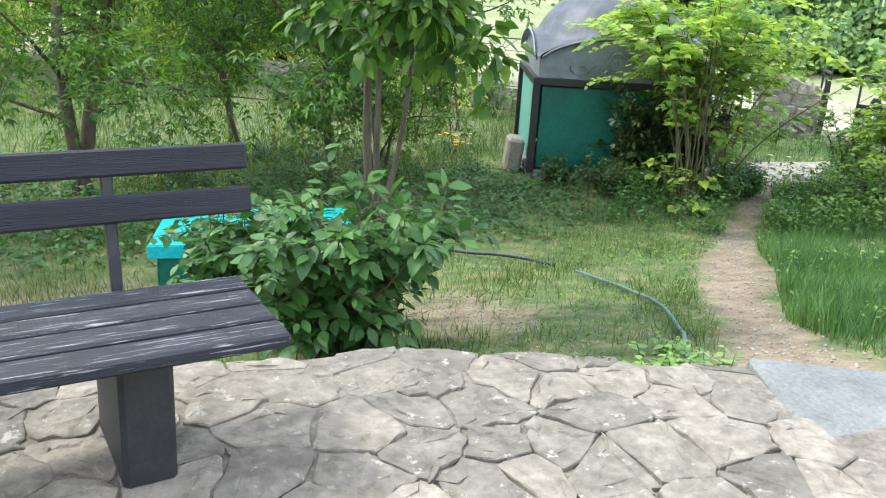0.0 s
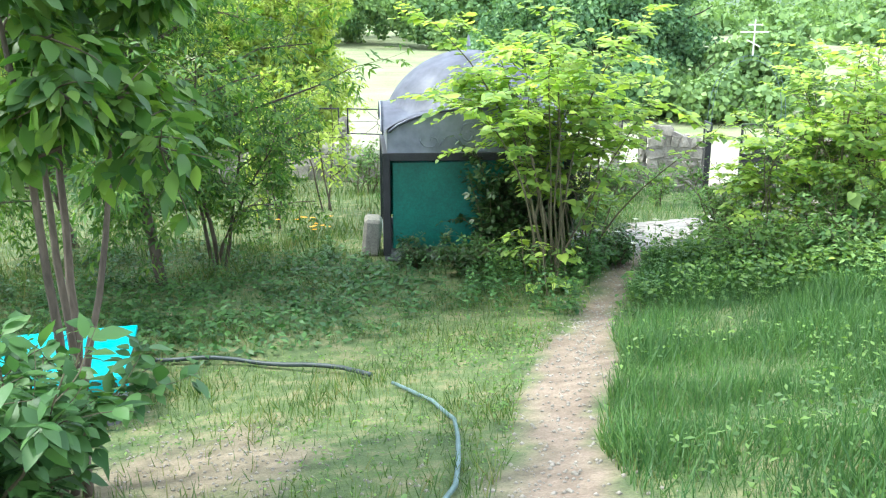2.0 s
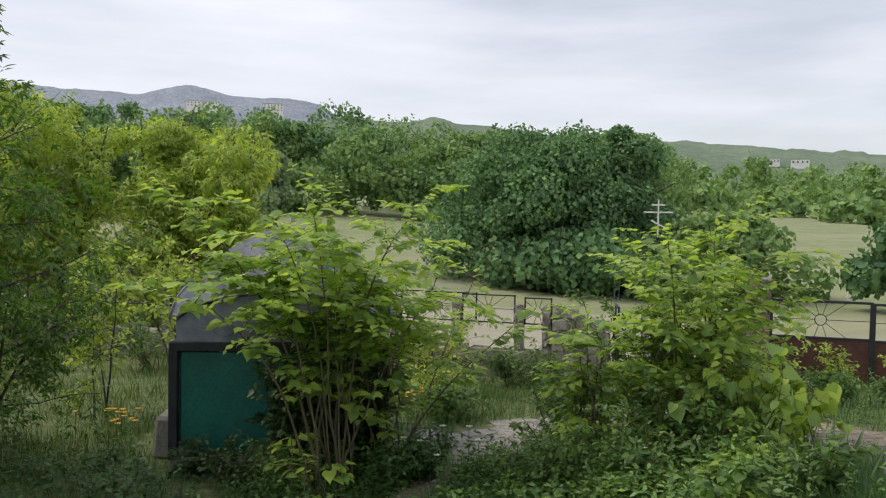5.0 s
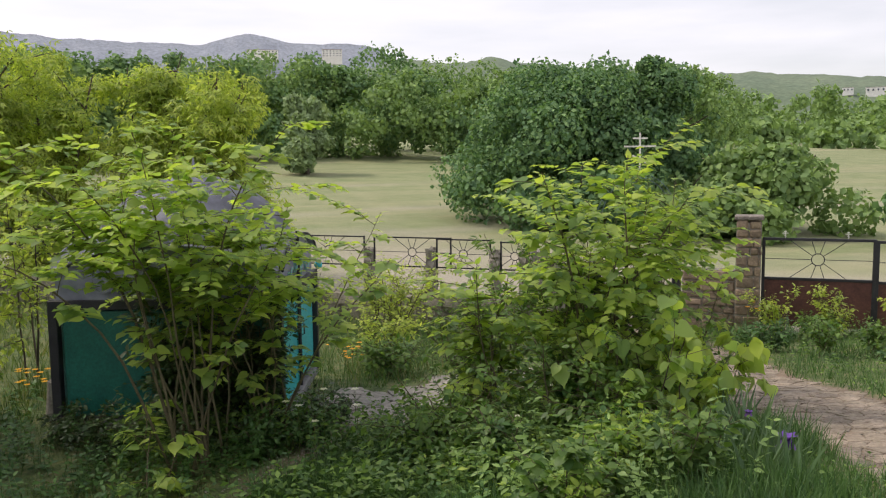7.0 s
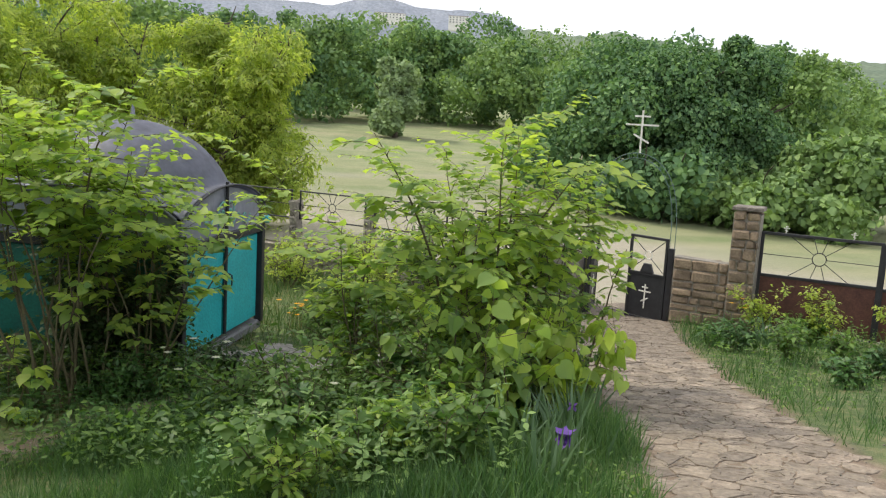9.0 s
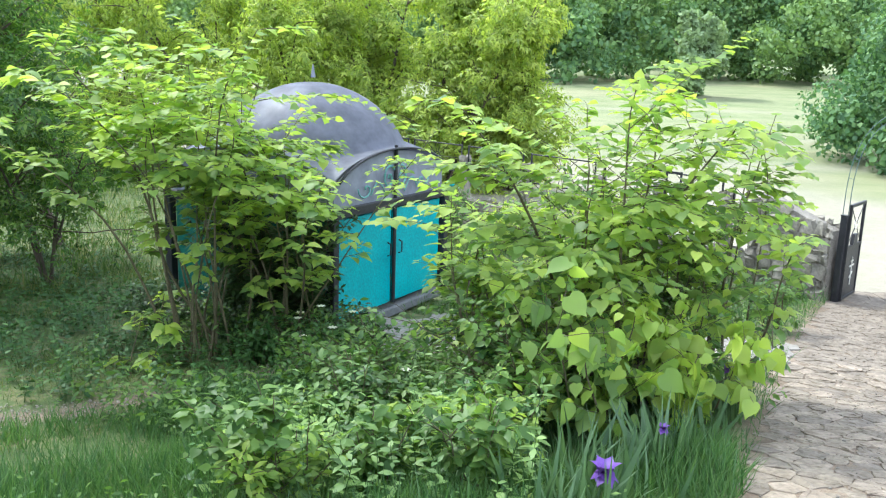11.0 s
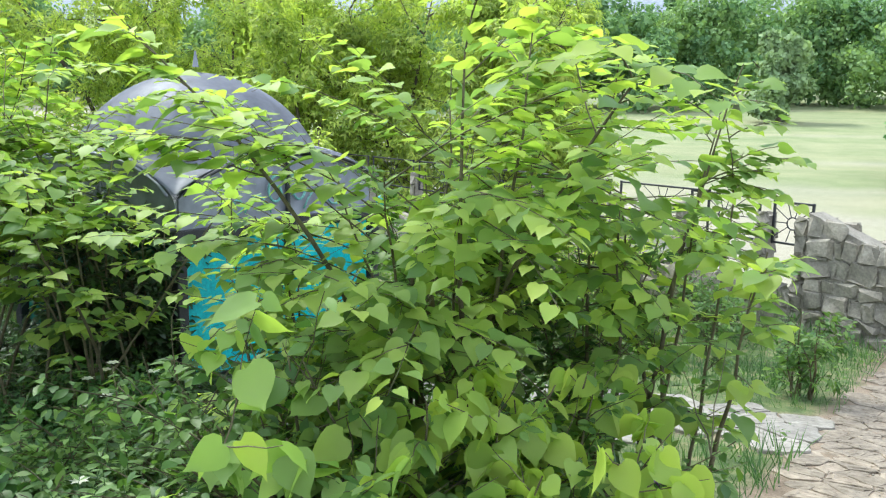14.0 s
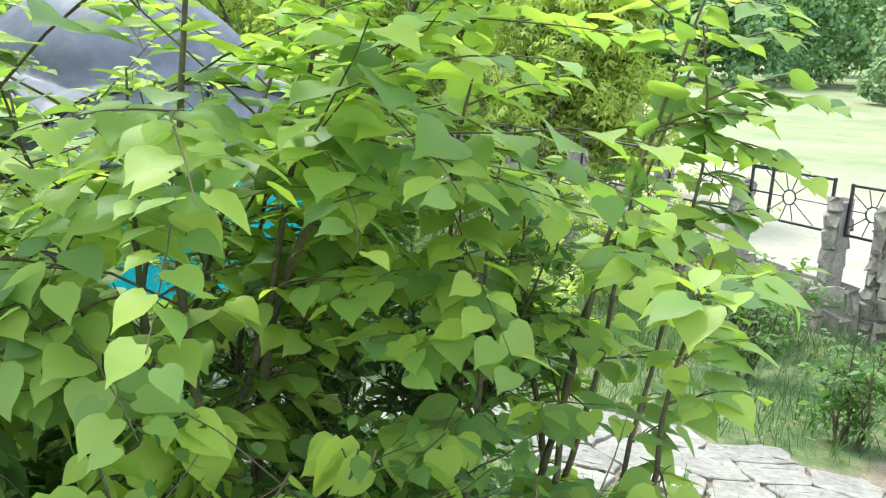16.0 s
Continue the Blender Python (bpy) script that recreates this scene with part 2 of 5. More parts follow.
def ground_material():
    m, n, l, b = nodes_of("garden_ground")
    big, mid, fine = noise_node(n, l, 0.6, 4), noise_node(n, l, 5, 5, 0.65), noise_node(n, l, 60, 3)
    soil = ramp_node(n, l, mid.outputs["Fac"], [(0.3, (0.14, 0.10, 0.07)), (0.7, (0.29, 0.225, 0.165))]).outputs["Color"]
    turf = ramp_node(n, l, mid.outputs["Fac"], [(0.3, (0.045, 0.075, 0.025)), (0.5, (0.10, 0.14, 0.045)), (0.72, (0.24, 0.21, 0.11))]).outputs["Color"]
    field = ramp_node(n, l, big.outputs["Fac"], [(0.3, (0.17, 0.215, 0.09)), (0.7, (0.265, 0.285, 0.145))]).outputs["Color"]
    sweep = noise_node(n, l, 0.5, 5, 0.7, (0.09, 0.45, 1))
    dry = ramp_node(n, l, sweep.outputs["Fac"], [(0.48, (0, 0, 0)), (0.68, (0.75, 0.75, 0.75))]).outputs["Color"]
    field = mixed(n, l, dry, field, (0.34, 0.315, 0.19))
    road = ramp_node(n, l, mid.outputs["Fac"], [(0.3, (0.32, 0.285, 0.23)), (0.7, (0.42, 0.375, 0.305))]).outputs["Color"]
    masks = {}
    for key in ("dirt", "field", "road"):
        a = n.new("ShaderNodeAttribute")
        a.attribute_name = key
        masks[key] = a.outputs["Fac"]
    col = mixed(n, l, masks["field"], turf, field)
    col = mixed(n, l, masks["road"], col, road)
    col = mixed(n, l, masks["dirt"], col, soil)
    g = ramp_node(n, l, fine.outputs["Fac"], [(0.3, (0.75, 0.75, 0.75)), (0.7, (1.2, 1.2, 1.2))])
    l.new(mixed(n, l, 1.0, col, g.outputs["Color"], "MULTIPLY"), b.inputs["Base Color"])
    b.inputs["Roughness"].default_value = 0.95
    bump(n, l, b, fine.outputs["Fac"], 0.6, 0.02)
    return m


GROUND = ground_material()


# ---- mesh helpers ----
def link(name, bm, material, parent=None, label="", smooth=False):
    me = bpy.data.meshes.new(name)
    if smooth:
        for f in bm.faces:
            f.smooth = True
    bm.to_mesh(me)
    bm.free()
    me.materials.append(material)
    ob = new(name, me)
    if parent:
        ob.parent = parent
    if label:
        ob["label"] = label
    return ob


def part(name, bm, material, parent, label="", smooth=False):
    return link(name, bm, material, parent, label, smooth)


def empty(name, m):
    ob = new(name)
    ob.empty_display_size = 0.1
    ob.matrix_world = m
    return ob


def box(size, at=(0, 0, 0), turn=(0, 0, 0), bevel=0.006, bm=None):
    """A bevelled block centred at `at`."""
    bm = bm or bmesh.new()
    r = bmesh.ops.create_cube(bm, size=1, matrix=pose(*at, *turn) @ Matrix.Diagonal((*size, 1)))
    if bevel:
        edges = list({e for v in r["verts"] for e in v.link_edges})
        bmesh.ops.bevel(bm, geom=edges, offset=bevel, segments=1, affect="EDGES")
    return bm


def rod(points, radius, sides=8, bm=None, taper=None):
    """A round bar along points."""
    bm = bm or bmesh.new()
    pts = [Vector(p) for p in points]
    rings = []
    for i, p in enumerate(pts):
        d = (pts[min(i + 1, len(pts) - 1)] - pts[max(i - 1, 0)]).normalized()
        a = d.cross(Vector((0, 0, 1)) if abs(d.z) < 0.9 else Vector((1, 0, 0))).normalized()
        b = d.cross(a)
        r = radius if taper is None else radius + (taper - radius) * i / (len(pts) - 1)
        rings.append([bm.verts.new(p + r * (math.cos(k * math.tau / sides) * a + math.sin(k * math.tau / sides) * b)) for k in range(sides)])
    for r0, r1 in zip(rings, rings[1:]):
        for k in range(sides):
            bm.faces.new((r0[k], r0[(k + 1) % sides], r1[(k + 1) % sides], r1[k]))
    bm.faces.new(rings[0][::-1])
    bm.faces.new(rings[-1])
    return bm


def raw_mesh(name, verts, faces, material, smooth=False):
    """A mesh from numpy arrays; all faces have the same number of corners."""
    me = bpy.data.meshes.new(name)
    nf, k = faces.shape
    me.vertices.add(len(verts))
    me.vertices.foreach_set("co", verts.astype(np.float32).ravel())
    me.loops.add(nf * k)
    me.loops.foreach_set("vertex_index", faces.astype(np.int32).ravel())
    me.polygons.add(nf)
    me.polygons.foreach_set("loop_start", np.arange(nf, dtype=np.int32) * k)
    if smooth:
        me.polygons.foreach_set("use_smooth", np.ones(nf, dtype=bool))
    me.materials.append(material)
    me.update(calc_edges=True)
    return me


# leaf outlines: x across, y along the blade from the stalk, z out of it; all faces are triangles
def leaf_shape(half, droop=0.12, fold=0.12):
    """half: widths at even steps along the blade."""
    k = len(half)
    v, f = [(0, 0, 0)], []
    rows = []
    for i, w in enumerate(half):
        y = (i + 1) / (k + 1)
        z = -droop * y * y
        rows.append(len(v))
        v += [(-w, y, z + fold * w), (0, y, z), (w, y, z + fold * w)]
    v.append((0, 1, -droop))
    a = rows[0]
    f += [(0, a + 1, a), (0, a + 2, a + 1)]
    for a, b in zip(rows, rows[1:]):
        f += [(a, a + 1, b + 1), (a, b + 1, b), (a + 1, a + 2, b + 2), (a + 1, b + 2, b + 1)]
    a, e = rows[-1], len(v) - 1
    f += [(a, a + 1, e), (a + 1, a + 2, e)]
    return np.array(v, float), np.array(f, int)


def heart_shape():
    """A linden leaf: notched at the stalk, broad, drawn out to a point."""
    rim = [(0.0, 0.0), (0.2, -0.09), (0.4, 0.03), (0.48, 0.24), (0.42, 0.47), (0.26, 0.7), (0.09, 0.88)]
    v = [(0.0, 0.0, 0.0)]
    f, rows = [], []
    for x, y in rim[1:]:
        m = max(0.0, y)
        z = -0.2 * m * m
        rows.append(len(v))
        v += [(-x, y, z + 0.14 * x + 0.02 * math.sin(9 * y)), (0.0, max(0.02, y), z), (x, y, z + 0.14 * x - 0.02 * math.sin(9 * y))]
    v.append((0.0, 1.06, -0.24))
    a, e = rows[0], len(v) - 1
    f += [(0, a + 1, a), (0, a + 2, a + 1)]
    for a, b in zip(rows, rows[1:]):
        f += [(a, a + 1, b + 1), (a, b + 1, b), (a + 1, a + 2, b + 2), (a + 1, b + 2, b + 1)]
    a = rows[-1]
    f += [(a, a + 1, e), (a + 1, a + 2, e)]
    return np.array(v, float), np.array(f, int)


def pinnate_shape(pairs=2, width=0.16):
    """A compound leaf: leaflets in pairs along a stalk and one at its end."""
    v, f = [], []

    def leaflet(x, y, dx, dy, size):
        k = len(v)
        px, py = -dy, dx
        v.extend([(x, y, -0.12 * y), (x + size * (0.45 * dx + width * px), y + size * (0.45 * dy + width * py), -0.12 * y - 0.02), (x + size * dx, y + size * dy, -0.12 * y - 0.14), (x + size * (0.45 * dx - width * px), y + size * (0.45 * dy - width * py), -0.12 * y - 0.02)])
        f.extend([(k, k + 2, k + 1), (k, k + 3, k + 2)])
    for p in range(pairs):
        y = 0.25 + 0.4 * p / max(1, pairs - 1)
        for side in (-1, 1):
            leaflet(0.0, y, 0.8 * side, 0.6, 0.42)
    leaflet(0.0, 0.6, 0.0, 1.0, 0.46)
    return np.array(v, float), np.array(f, int)


HEART = heart_shape()
PINNATE = pinnate_shape()
OVATE = leaf_shape((0.2, 0.26, 0.16), 0.15, 0.2)
LANCE = leaf_shape((0.13, 0.15), 0.2, 0.1)
FLAKE = (np.array([(0, 0, 0), (-0.42, 0.45, 0.1), (0, 1, -0.1), (0.42, 0.5, 0.1)], float), np.array([(0, 1, 2), (0, 2, 3)]))
DIAMOND = leaf_shape((0.24,), 0.2, 0.2)
BLADE = (np.array([(-0.018, 0, 0), (0.018, 0, 0), (-0.013, 0.5, 0.06), (0.013, 0.5, 0.06), (0, 1, 0.22)]), np.array([(0, 1, 3), (0, 3, 2), (2, 3, 4)]))


def scatter(name, shape, places, along, normal, size, material, smooth=False):
    """One mesh of many leaves: each lies with its blade along `along` and its face towards `normal`."""
    v, f = shape
    n = len(places)
    a = along / np.maximum(np.linalg.norm(along, axis=1, keepdims=True), 1e-6)
    c = np.cross(a, normal)
    c /= np.maximum(np.linalg.norm(c, axis=1, keepdims=True), 1e-6)
    nn = np.cross(c, a)
    s = np.asarray(size).reshape(-1, 1, 1) * np.ones((n, 1, 1))
    out = places[:, None, :] + s * (v[None, :, 0:1] * c[:, None, :] + v[None, :, 1:2] * a[:, None, :] + v[None, :, 2:3] * nn[:, None, :])
    faces = f[None] + (np.arange(n) * len(v))[:, None, None]
    return raw_mesh(name, out.reshape(-1, 3), faces.reshape(-1, 3), material, smooth)


def tubes(name, lines, material, sides=5):
    """Stems: each line is (points, radius at foot, radius at tip); one joined mesh."""
    vs, fs, base = [], [], 0
    for pts, r0, r1 in lines:
        pts = np.asarray(pts, float)
        k = len(pts)
        d = np.gradient(pts, axis=0)
        d /= np.maximum(np.linalg.norm(d, axis=1, keepdims=True), 1e-6)
        ref = np.where(np.abs(d[:, 2:3]) < 0.9, np.array([[0, 0, 1.0]]), np.array([[1.0, 0, 0]]))
        a = np.cross(d, ref)
        a /= np.maximum(np.linalg.norm(a, axis=1, keepdims=True), 1e-6)
        b = np.cross(d, a)
        r = np.linspace(r0, r1, k)[:, None, None]
        ang = np.arange(sides) * math.tau / sides
        ring = pts[:, None] + r * (np.cos(ang)[None, :, None] * a[:, None] + np.sin(ang)[None, :, None] * b[:, None])
        vs.append(ring.reshape(-1, 3))
        i, j = np.meshgrid(np.arange(k - 1), np.arange(sides), indexing="ij")
        q = np.stack([i * sides + j, i * sides + (j + 1) % sides, (i + 1) * sides + (j + 1) % sides, (i + 1) * sides + j], -1).reshape(-1, 4)
        fs.append(q + base)
        base += k * sides
    return raw_mesh(name, np.concatenate(vs), np.concatenate(fs), material, True)


def curve_line(rng, start, direction, length, steps=7, bend=0.25, rise=0.0):
    p, d = np.array(start, float), np.array(direction, float)
    d /= np.linalg.norm(d)
    pts = [p.copy()]
    for _ in range(steps):
        d = d + rng.normal(0, bend / steps ** 0.5, 3) + np.array([0, 0, rise / steps])
        d /= np.linalg.norm(d)
        p = p + d * length / steps
        pts.append(p.copy())
    return np.array(pts)


# ---- lie of the land ----
def height(x, y):
    x, y = np.asarray(x, float), np.asarray(y, float)
    lawn = np.interp(y, [-30, -5, 0, 1.6, 2.4, 3.4, 5, 6.6, 9, 13, 18, 24, 40, 60, 100, 200, 500], [2.0, 0.35, 0.02, -0.06, -0.2, -0.5, -0.84, -1.1, -1.2, -1.4, -1.55, -1.6, -0.6, 0.6, 3.0, 7, 14])
    walk_side = np.interp(y, [-30, -5, 0, 2, 3.5, 5.3, 8, 10.5, 13, 18, 24, 40, 60, 100, 200, 500], [2.0, 0.35, 0.0, -0.22, -0.38, -0.62, -1.0, -1.28, -1.47, -1.6, -1.6, -0.6, 0.6, 3.0, 7, 14])
    k = np.clip((x - 7.0) / 4.5, 0, 1)
    k = k * k * (3 - 2 * k)
    return lawn * (1 - k) + walk_side * k + 0.018 * np.sin(x * 2.1 + 1.3 * y) * np.sin(y * 1.7 - 0.6 * x)


def z_at(x, y):
    return float(height(x, y))


def along_line(line, x, y):
    """Distance of points from a bent line."""
    best = np.full(np.shape(x), 1e9)
    for (ax, ay), (bx, by) in zip(line, line[1:]):
        dx, dy = bx - ax, by - ay
        t = np.clip(((x - ax) * dx + (y - ay) * dy) / (dx * dx + dy * dy), 0, 1)
        best = np.minimum(best, np.hypot(x - ax - t * dx, y - ay - t * dy))
    return best


DIRT_PATH = [(3.2, 2.3), (3.9, 3.4), (5.15, 4.95), (6.0, 6.0), (6.8, 6.75), (8.2, 8.1), (8.9, 8.8)]
PAVED = [(15.1, 13.0), (14.3, 11.2), (13.2, 8.3), (12.65, 6.6), (12.15, 5.0), (11.5, 3.5), (10.5, 1.7), (9.0, 0.2), (6.0, 0.0), (3.4, 0.1)]
LINK = [(9.0, 9.4), (10.6, 9.9), (12.0, 9.95), (13.5, 9.7)]


def terrain():
    xs = np.unique(np.concatenate([np.linspace(-900, -60, 22), np.linspace(-60, -6, 40), np.arange(-6, 20, 0.19), np.linspace(20, 80, 50), np.linspace(80, 900, 24)]))
    ys = np.unique(np.concatenate([np.linspace(-300, -20, 10), np.linspace(-20, -4, 12), np.arange(-4, 20, 0.17), np.linspace(20, 110, 75), np.linspace(110, 1500, 28)]))
    X, Y = np.meshgrid(xs, ys)
    Z = height(X, Y)
    i, j = np.meshgrid(np.arange(len(ys) - 1), np.arange(len(xs) - 1), indexing="ij")
    w = len(xs)
    q = np.stack([i * w + j, i * w + j + 1, (i + 1) * w + j + 1, (i + 1) * w + j], -1).reshape(-1, 4)
    me = raw_mesh("ground", np.stack([X, Y, Z], -1).reshape(-1, 3), q, GROUND, True)
    rough = 0.14 * np.sin(X * 5 + Y * 3) * np.sin(Y * 4.3 - X * 2) + 0.1 * np.sin(X * 11 - Y * 7)
    d = along_line(DIRT_PATH, X, Y)
    wide = np.interp(Y, [2, 2.6, 3.5, 5, 6.5, 9], [0.6, 0.36, 0.26, 0.38, 0.22, 0.24])
    dirt = np.clip((wide + rough * 0.6 - d) / 0.12, 0, 1)
    bare = np.clip((0.75 - np.hypot((X - 2.4) / 1.0, (Y - 4.6) / 1.1) + rough) / 0.3, 0, 1) * 0.8
    under = np.clip((1.0 - np.hypot((X + 0.6) / 2.2, (Y - 5.6) / 1.4) + rough) / 0.3, 0, 1) * 0.7
    edge = np.clip((0.35 + rough - np.abs(Y - 2.75 + 0.33 * (X - 0.9))) / 0.2, 0, 1) * (X < 4) * 0.7
    paved = np.clip((0.9 + rough * 0.4 - along_line(PAVED, X, Y)) / 0.1, 0, 1)
    linked = np.clip((0.6 + rough * 0.4 - along_line(LINK, X, Y)) / 0.1, 0, 1)
    dirt = np.maximum.reduce([dirt, bare, under, edge, paved, linked])
    beyond = (X - 14.55) * 0.66 + (Y - 13.39) * 0.75
    field = np.clip((beyond - 0.3) / 0.6, 0, 1)
    sandy = np.clip((beyond + 0.4) / 0.8, 0, 1) * np.clip((14.0 + 1.6 * np.sin(X * 0.45) + 1.2 * np.sin(Y * 0.9 + X * 0.3) - beyond) / 4.5, 0, 1)
    road = 0.85 * sandy * (1 - 0.35 * np.clip(np.sin(X * 1.3 + 2 * np.sin(Y * 0.7)) * np.sin(Y * 1.1), 0, 1))
    for off, wd in ((34, 0.8), (27, 1.2), (46, 0.7)):
        road = np.maximum(road, 0.55 * np.clip((wd - np.abs(Y - off - 2.0 * np.sin(X * 0.06) - 0.12 * X)) / 0.8, 0, 1) * (X > 2) * field)
    for key, val in (("dirt", dirt), ("field", field), ("road", road)):
        me.attributes.new(key, "FLOAT", "POINT").data.foreach_set("value", val.astype(np.float32).ravel())
    return tagged(new("ground", me), "sloping garden ground of turf and dry soil with open field beyond", "ground", kind="structure")


ground = terrain()


# ---- paving: irregular flat stones ----
def cell(seeds, i, reach=1.2):
    """The outline of the stone round seed i."""
    c = seeds[i]
    poly = [c + reach * np.array([math.cos(a), math.sin(a)]) * 0.8 for a in np.arange(8) * math.tau / 8]
    near = np.argsort(((seeds - c) ** 2).sum(1))[1:15]
    for j in near:
        mid, nrm = (c + seeds[j]) / 2, seeds[j] - c
        out = []
        for p, q in zip(poly, poly[1:] + poly[:1]):
            a, b = (p - mid) @ nrm, (q - mid) @ nrm
            if a <= 0:
                out.append(p)
            if a * b < 0:
                out.append(p + (q - p) * a / (a - b))
        poly = out
        if len(poly) < 3:
            return None
    return poly


def stone_bm(poly, gap, thick, rng, top):
    """One stone: top(x, y) gives the height of its face."""
    pts = np.array(poly)
    c = pts.mean(0)
    keep = []
    for p, q in zip(pts, np.roll(pts, -1, 0)):
        for t in (0.06, 0.35, 0.65, 0.94) if np.linalg.norm(q - p) > 0.16 else (0.15, 0.85):
            keep.append(p + (q - p) * t)
    pts = np.array(keep)
    pts = pts + rng.normal(0, 0.009, pts.shape)
    d = np.linalg.norm(pts - c, axis=1, keepdims=True)
    pts = c + (pts - c) * np.maximum(0.3, (d - gap * rng.uniform(0.2, 2.6, d.shape)) / d)
    tilt = rng.normal(0, 0.01, 2)
    lift = rng.uniform(-0.004, 0.006)
    bm = bmesh.new()

    def h(p):
        return top(*p) + lift + tilt @ (p - c)
    edge = c + (pts - c) * 0.965
    mid = c + (pts - c) * 0.55
    low = [bm.verts.new((*p, h(p) - thick)) for p in pts]
    rim = [bm.verts.new((*p, h(p) - 0.004)) for p in pts]
    up = [bm.verts.new((*p, h(p) + rng.uniform(-0.003, 0.003))) for p in edge]
    inn = [bm.verts.new((*p, h(p) + rng.uniform(-0.006, 0.008))) for p in mid]
    n = len(pts)
    for a, b in ((low, rim), (rim, up), (up, inn)):
        for k in range(n):
            bm.faces.new((a[k], a[(k + 1) % n], b[(k + 1) % n], b[k]))
    bm.faces.new(inn)
    return bm


def paving(parent, region, x0, x1, y0, y1, step, gap, thick, rise, seed, name="flagstone", material=None, limit=300, stretch=1.0, top=None, jitter=0.3, trim=None):
    rng = np.random.default_rng(seed)
    xs, ys = np.arange(x0, x1, step * stretch), np.arange(y0, y1, step)
    seeds = np.array([(x + (j % 2) * step * stretch * 0.5 + rng.uniform(-jitter, jitter) * step * stretch, y + rng.uniform(-jitter, jitter) * step * min(1.0, jitter / 0.3)) for j, y in enumerate(ys) for x in xs])
    made, rest_v, rest_f = 0, [], []
    for i, c in enumerate(seeds):
        if not region(*c):
            continue
        poly = cell(seeds, i)
        if poly is None or len(poly) < 3:
            continue
        if trim:
            poly = [np.array([p[0], min(p[1], trim(p[0]))]) for p in poly]
        bm = stone_bm(poly, gap, thick, rng, top or (lambda x, y: z_at(x, y) + rise))
        made += 1
        if made <= limit:
            part(name, bm, material or STONE, parent)
            continue
        base = len(rest_v)
        bm.verts.index_update()
        rest_v.extend(v.co[:] for v in bm.verts)
        rest_f.extend([base + v.index for v in f.verts] for f in bm.faces)
        bm.free()
    if rest_v:
        me = bpy.data.meshes.new("small_stones")
        me.from_pydata(rest_v, [], rest_f)
        me.materials.append(material or STONE)
        ob = new("small_stones", me)
        ob.parent = parent
        tagged(ob, "worn tan paving stones further along the path", kind="stuff")


# ---- plants ----
def plant(name, at, label, category="bush", group=""):
    return tagged(empty(name, pose(*at)), label, category, group)


def add_mesh(name, me, parent, label=""):
    ob = new(name, me)
    ob.parent = parent
    ob.matrix_parent_inverse = parent.matrix_world.inverted()
    if label:
        ob["label"] = label
    return ob


def leafy(rng, lines, per, reach, hang=0.3, flat=1.0):
    """Leaf places along twigs: place, direction of the blade, face."""
    P, A, N = [], [], []
    for pts, r0, r1 in lines:
        seg = np.diff(pts, axis=0)
        for i in range(len(seg)):
            k = rng.poisson(per)
            if not k:
                continue
            t = rng.random((k, 1))
            d = seg[i] / max(np.linalg.norm(seg[i]), 1e-6)
            side = rng.normal(0, 1, (k, 3))
            side -= (side @ d)[:, None] * d
            side /= np.linalg.norm(side, axis=1, keepdims=True)
            p = pts[i] + t * seg[i] + side * reach * rng.random((k, 1))
            a = side * np.array([1, 1, 0.4]) + 0.5 * d + np.array([0, 0, -hang]) + rng.normal(0, 0.2, (k, 3))
            n = np.array([0, 0, 1.0]) * flat + 0.35 * rng.normal(0, 1, (k, 3)) + 0.4 * side * (1 - flat)
            P.append(p), A.append(a), N.append(n)
    return np.concatenate(P), np.concatenate(A), np.concatenate(N)


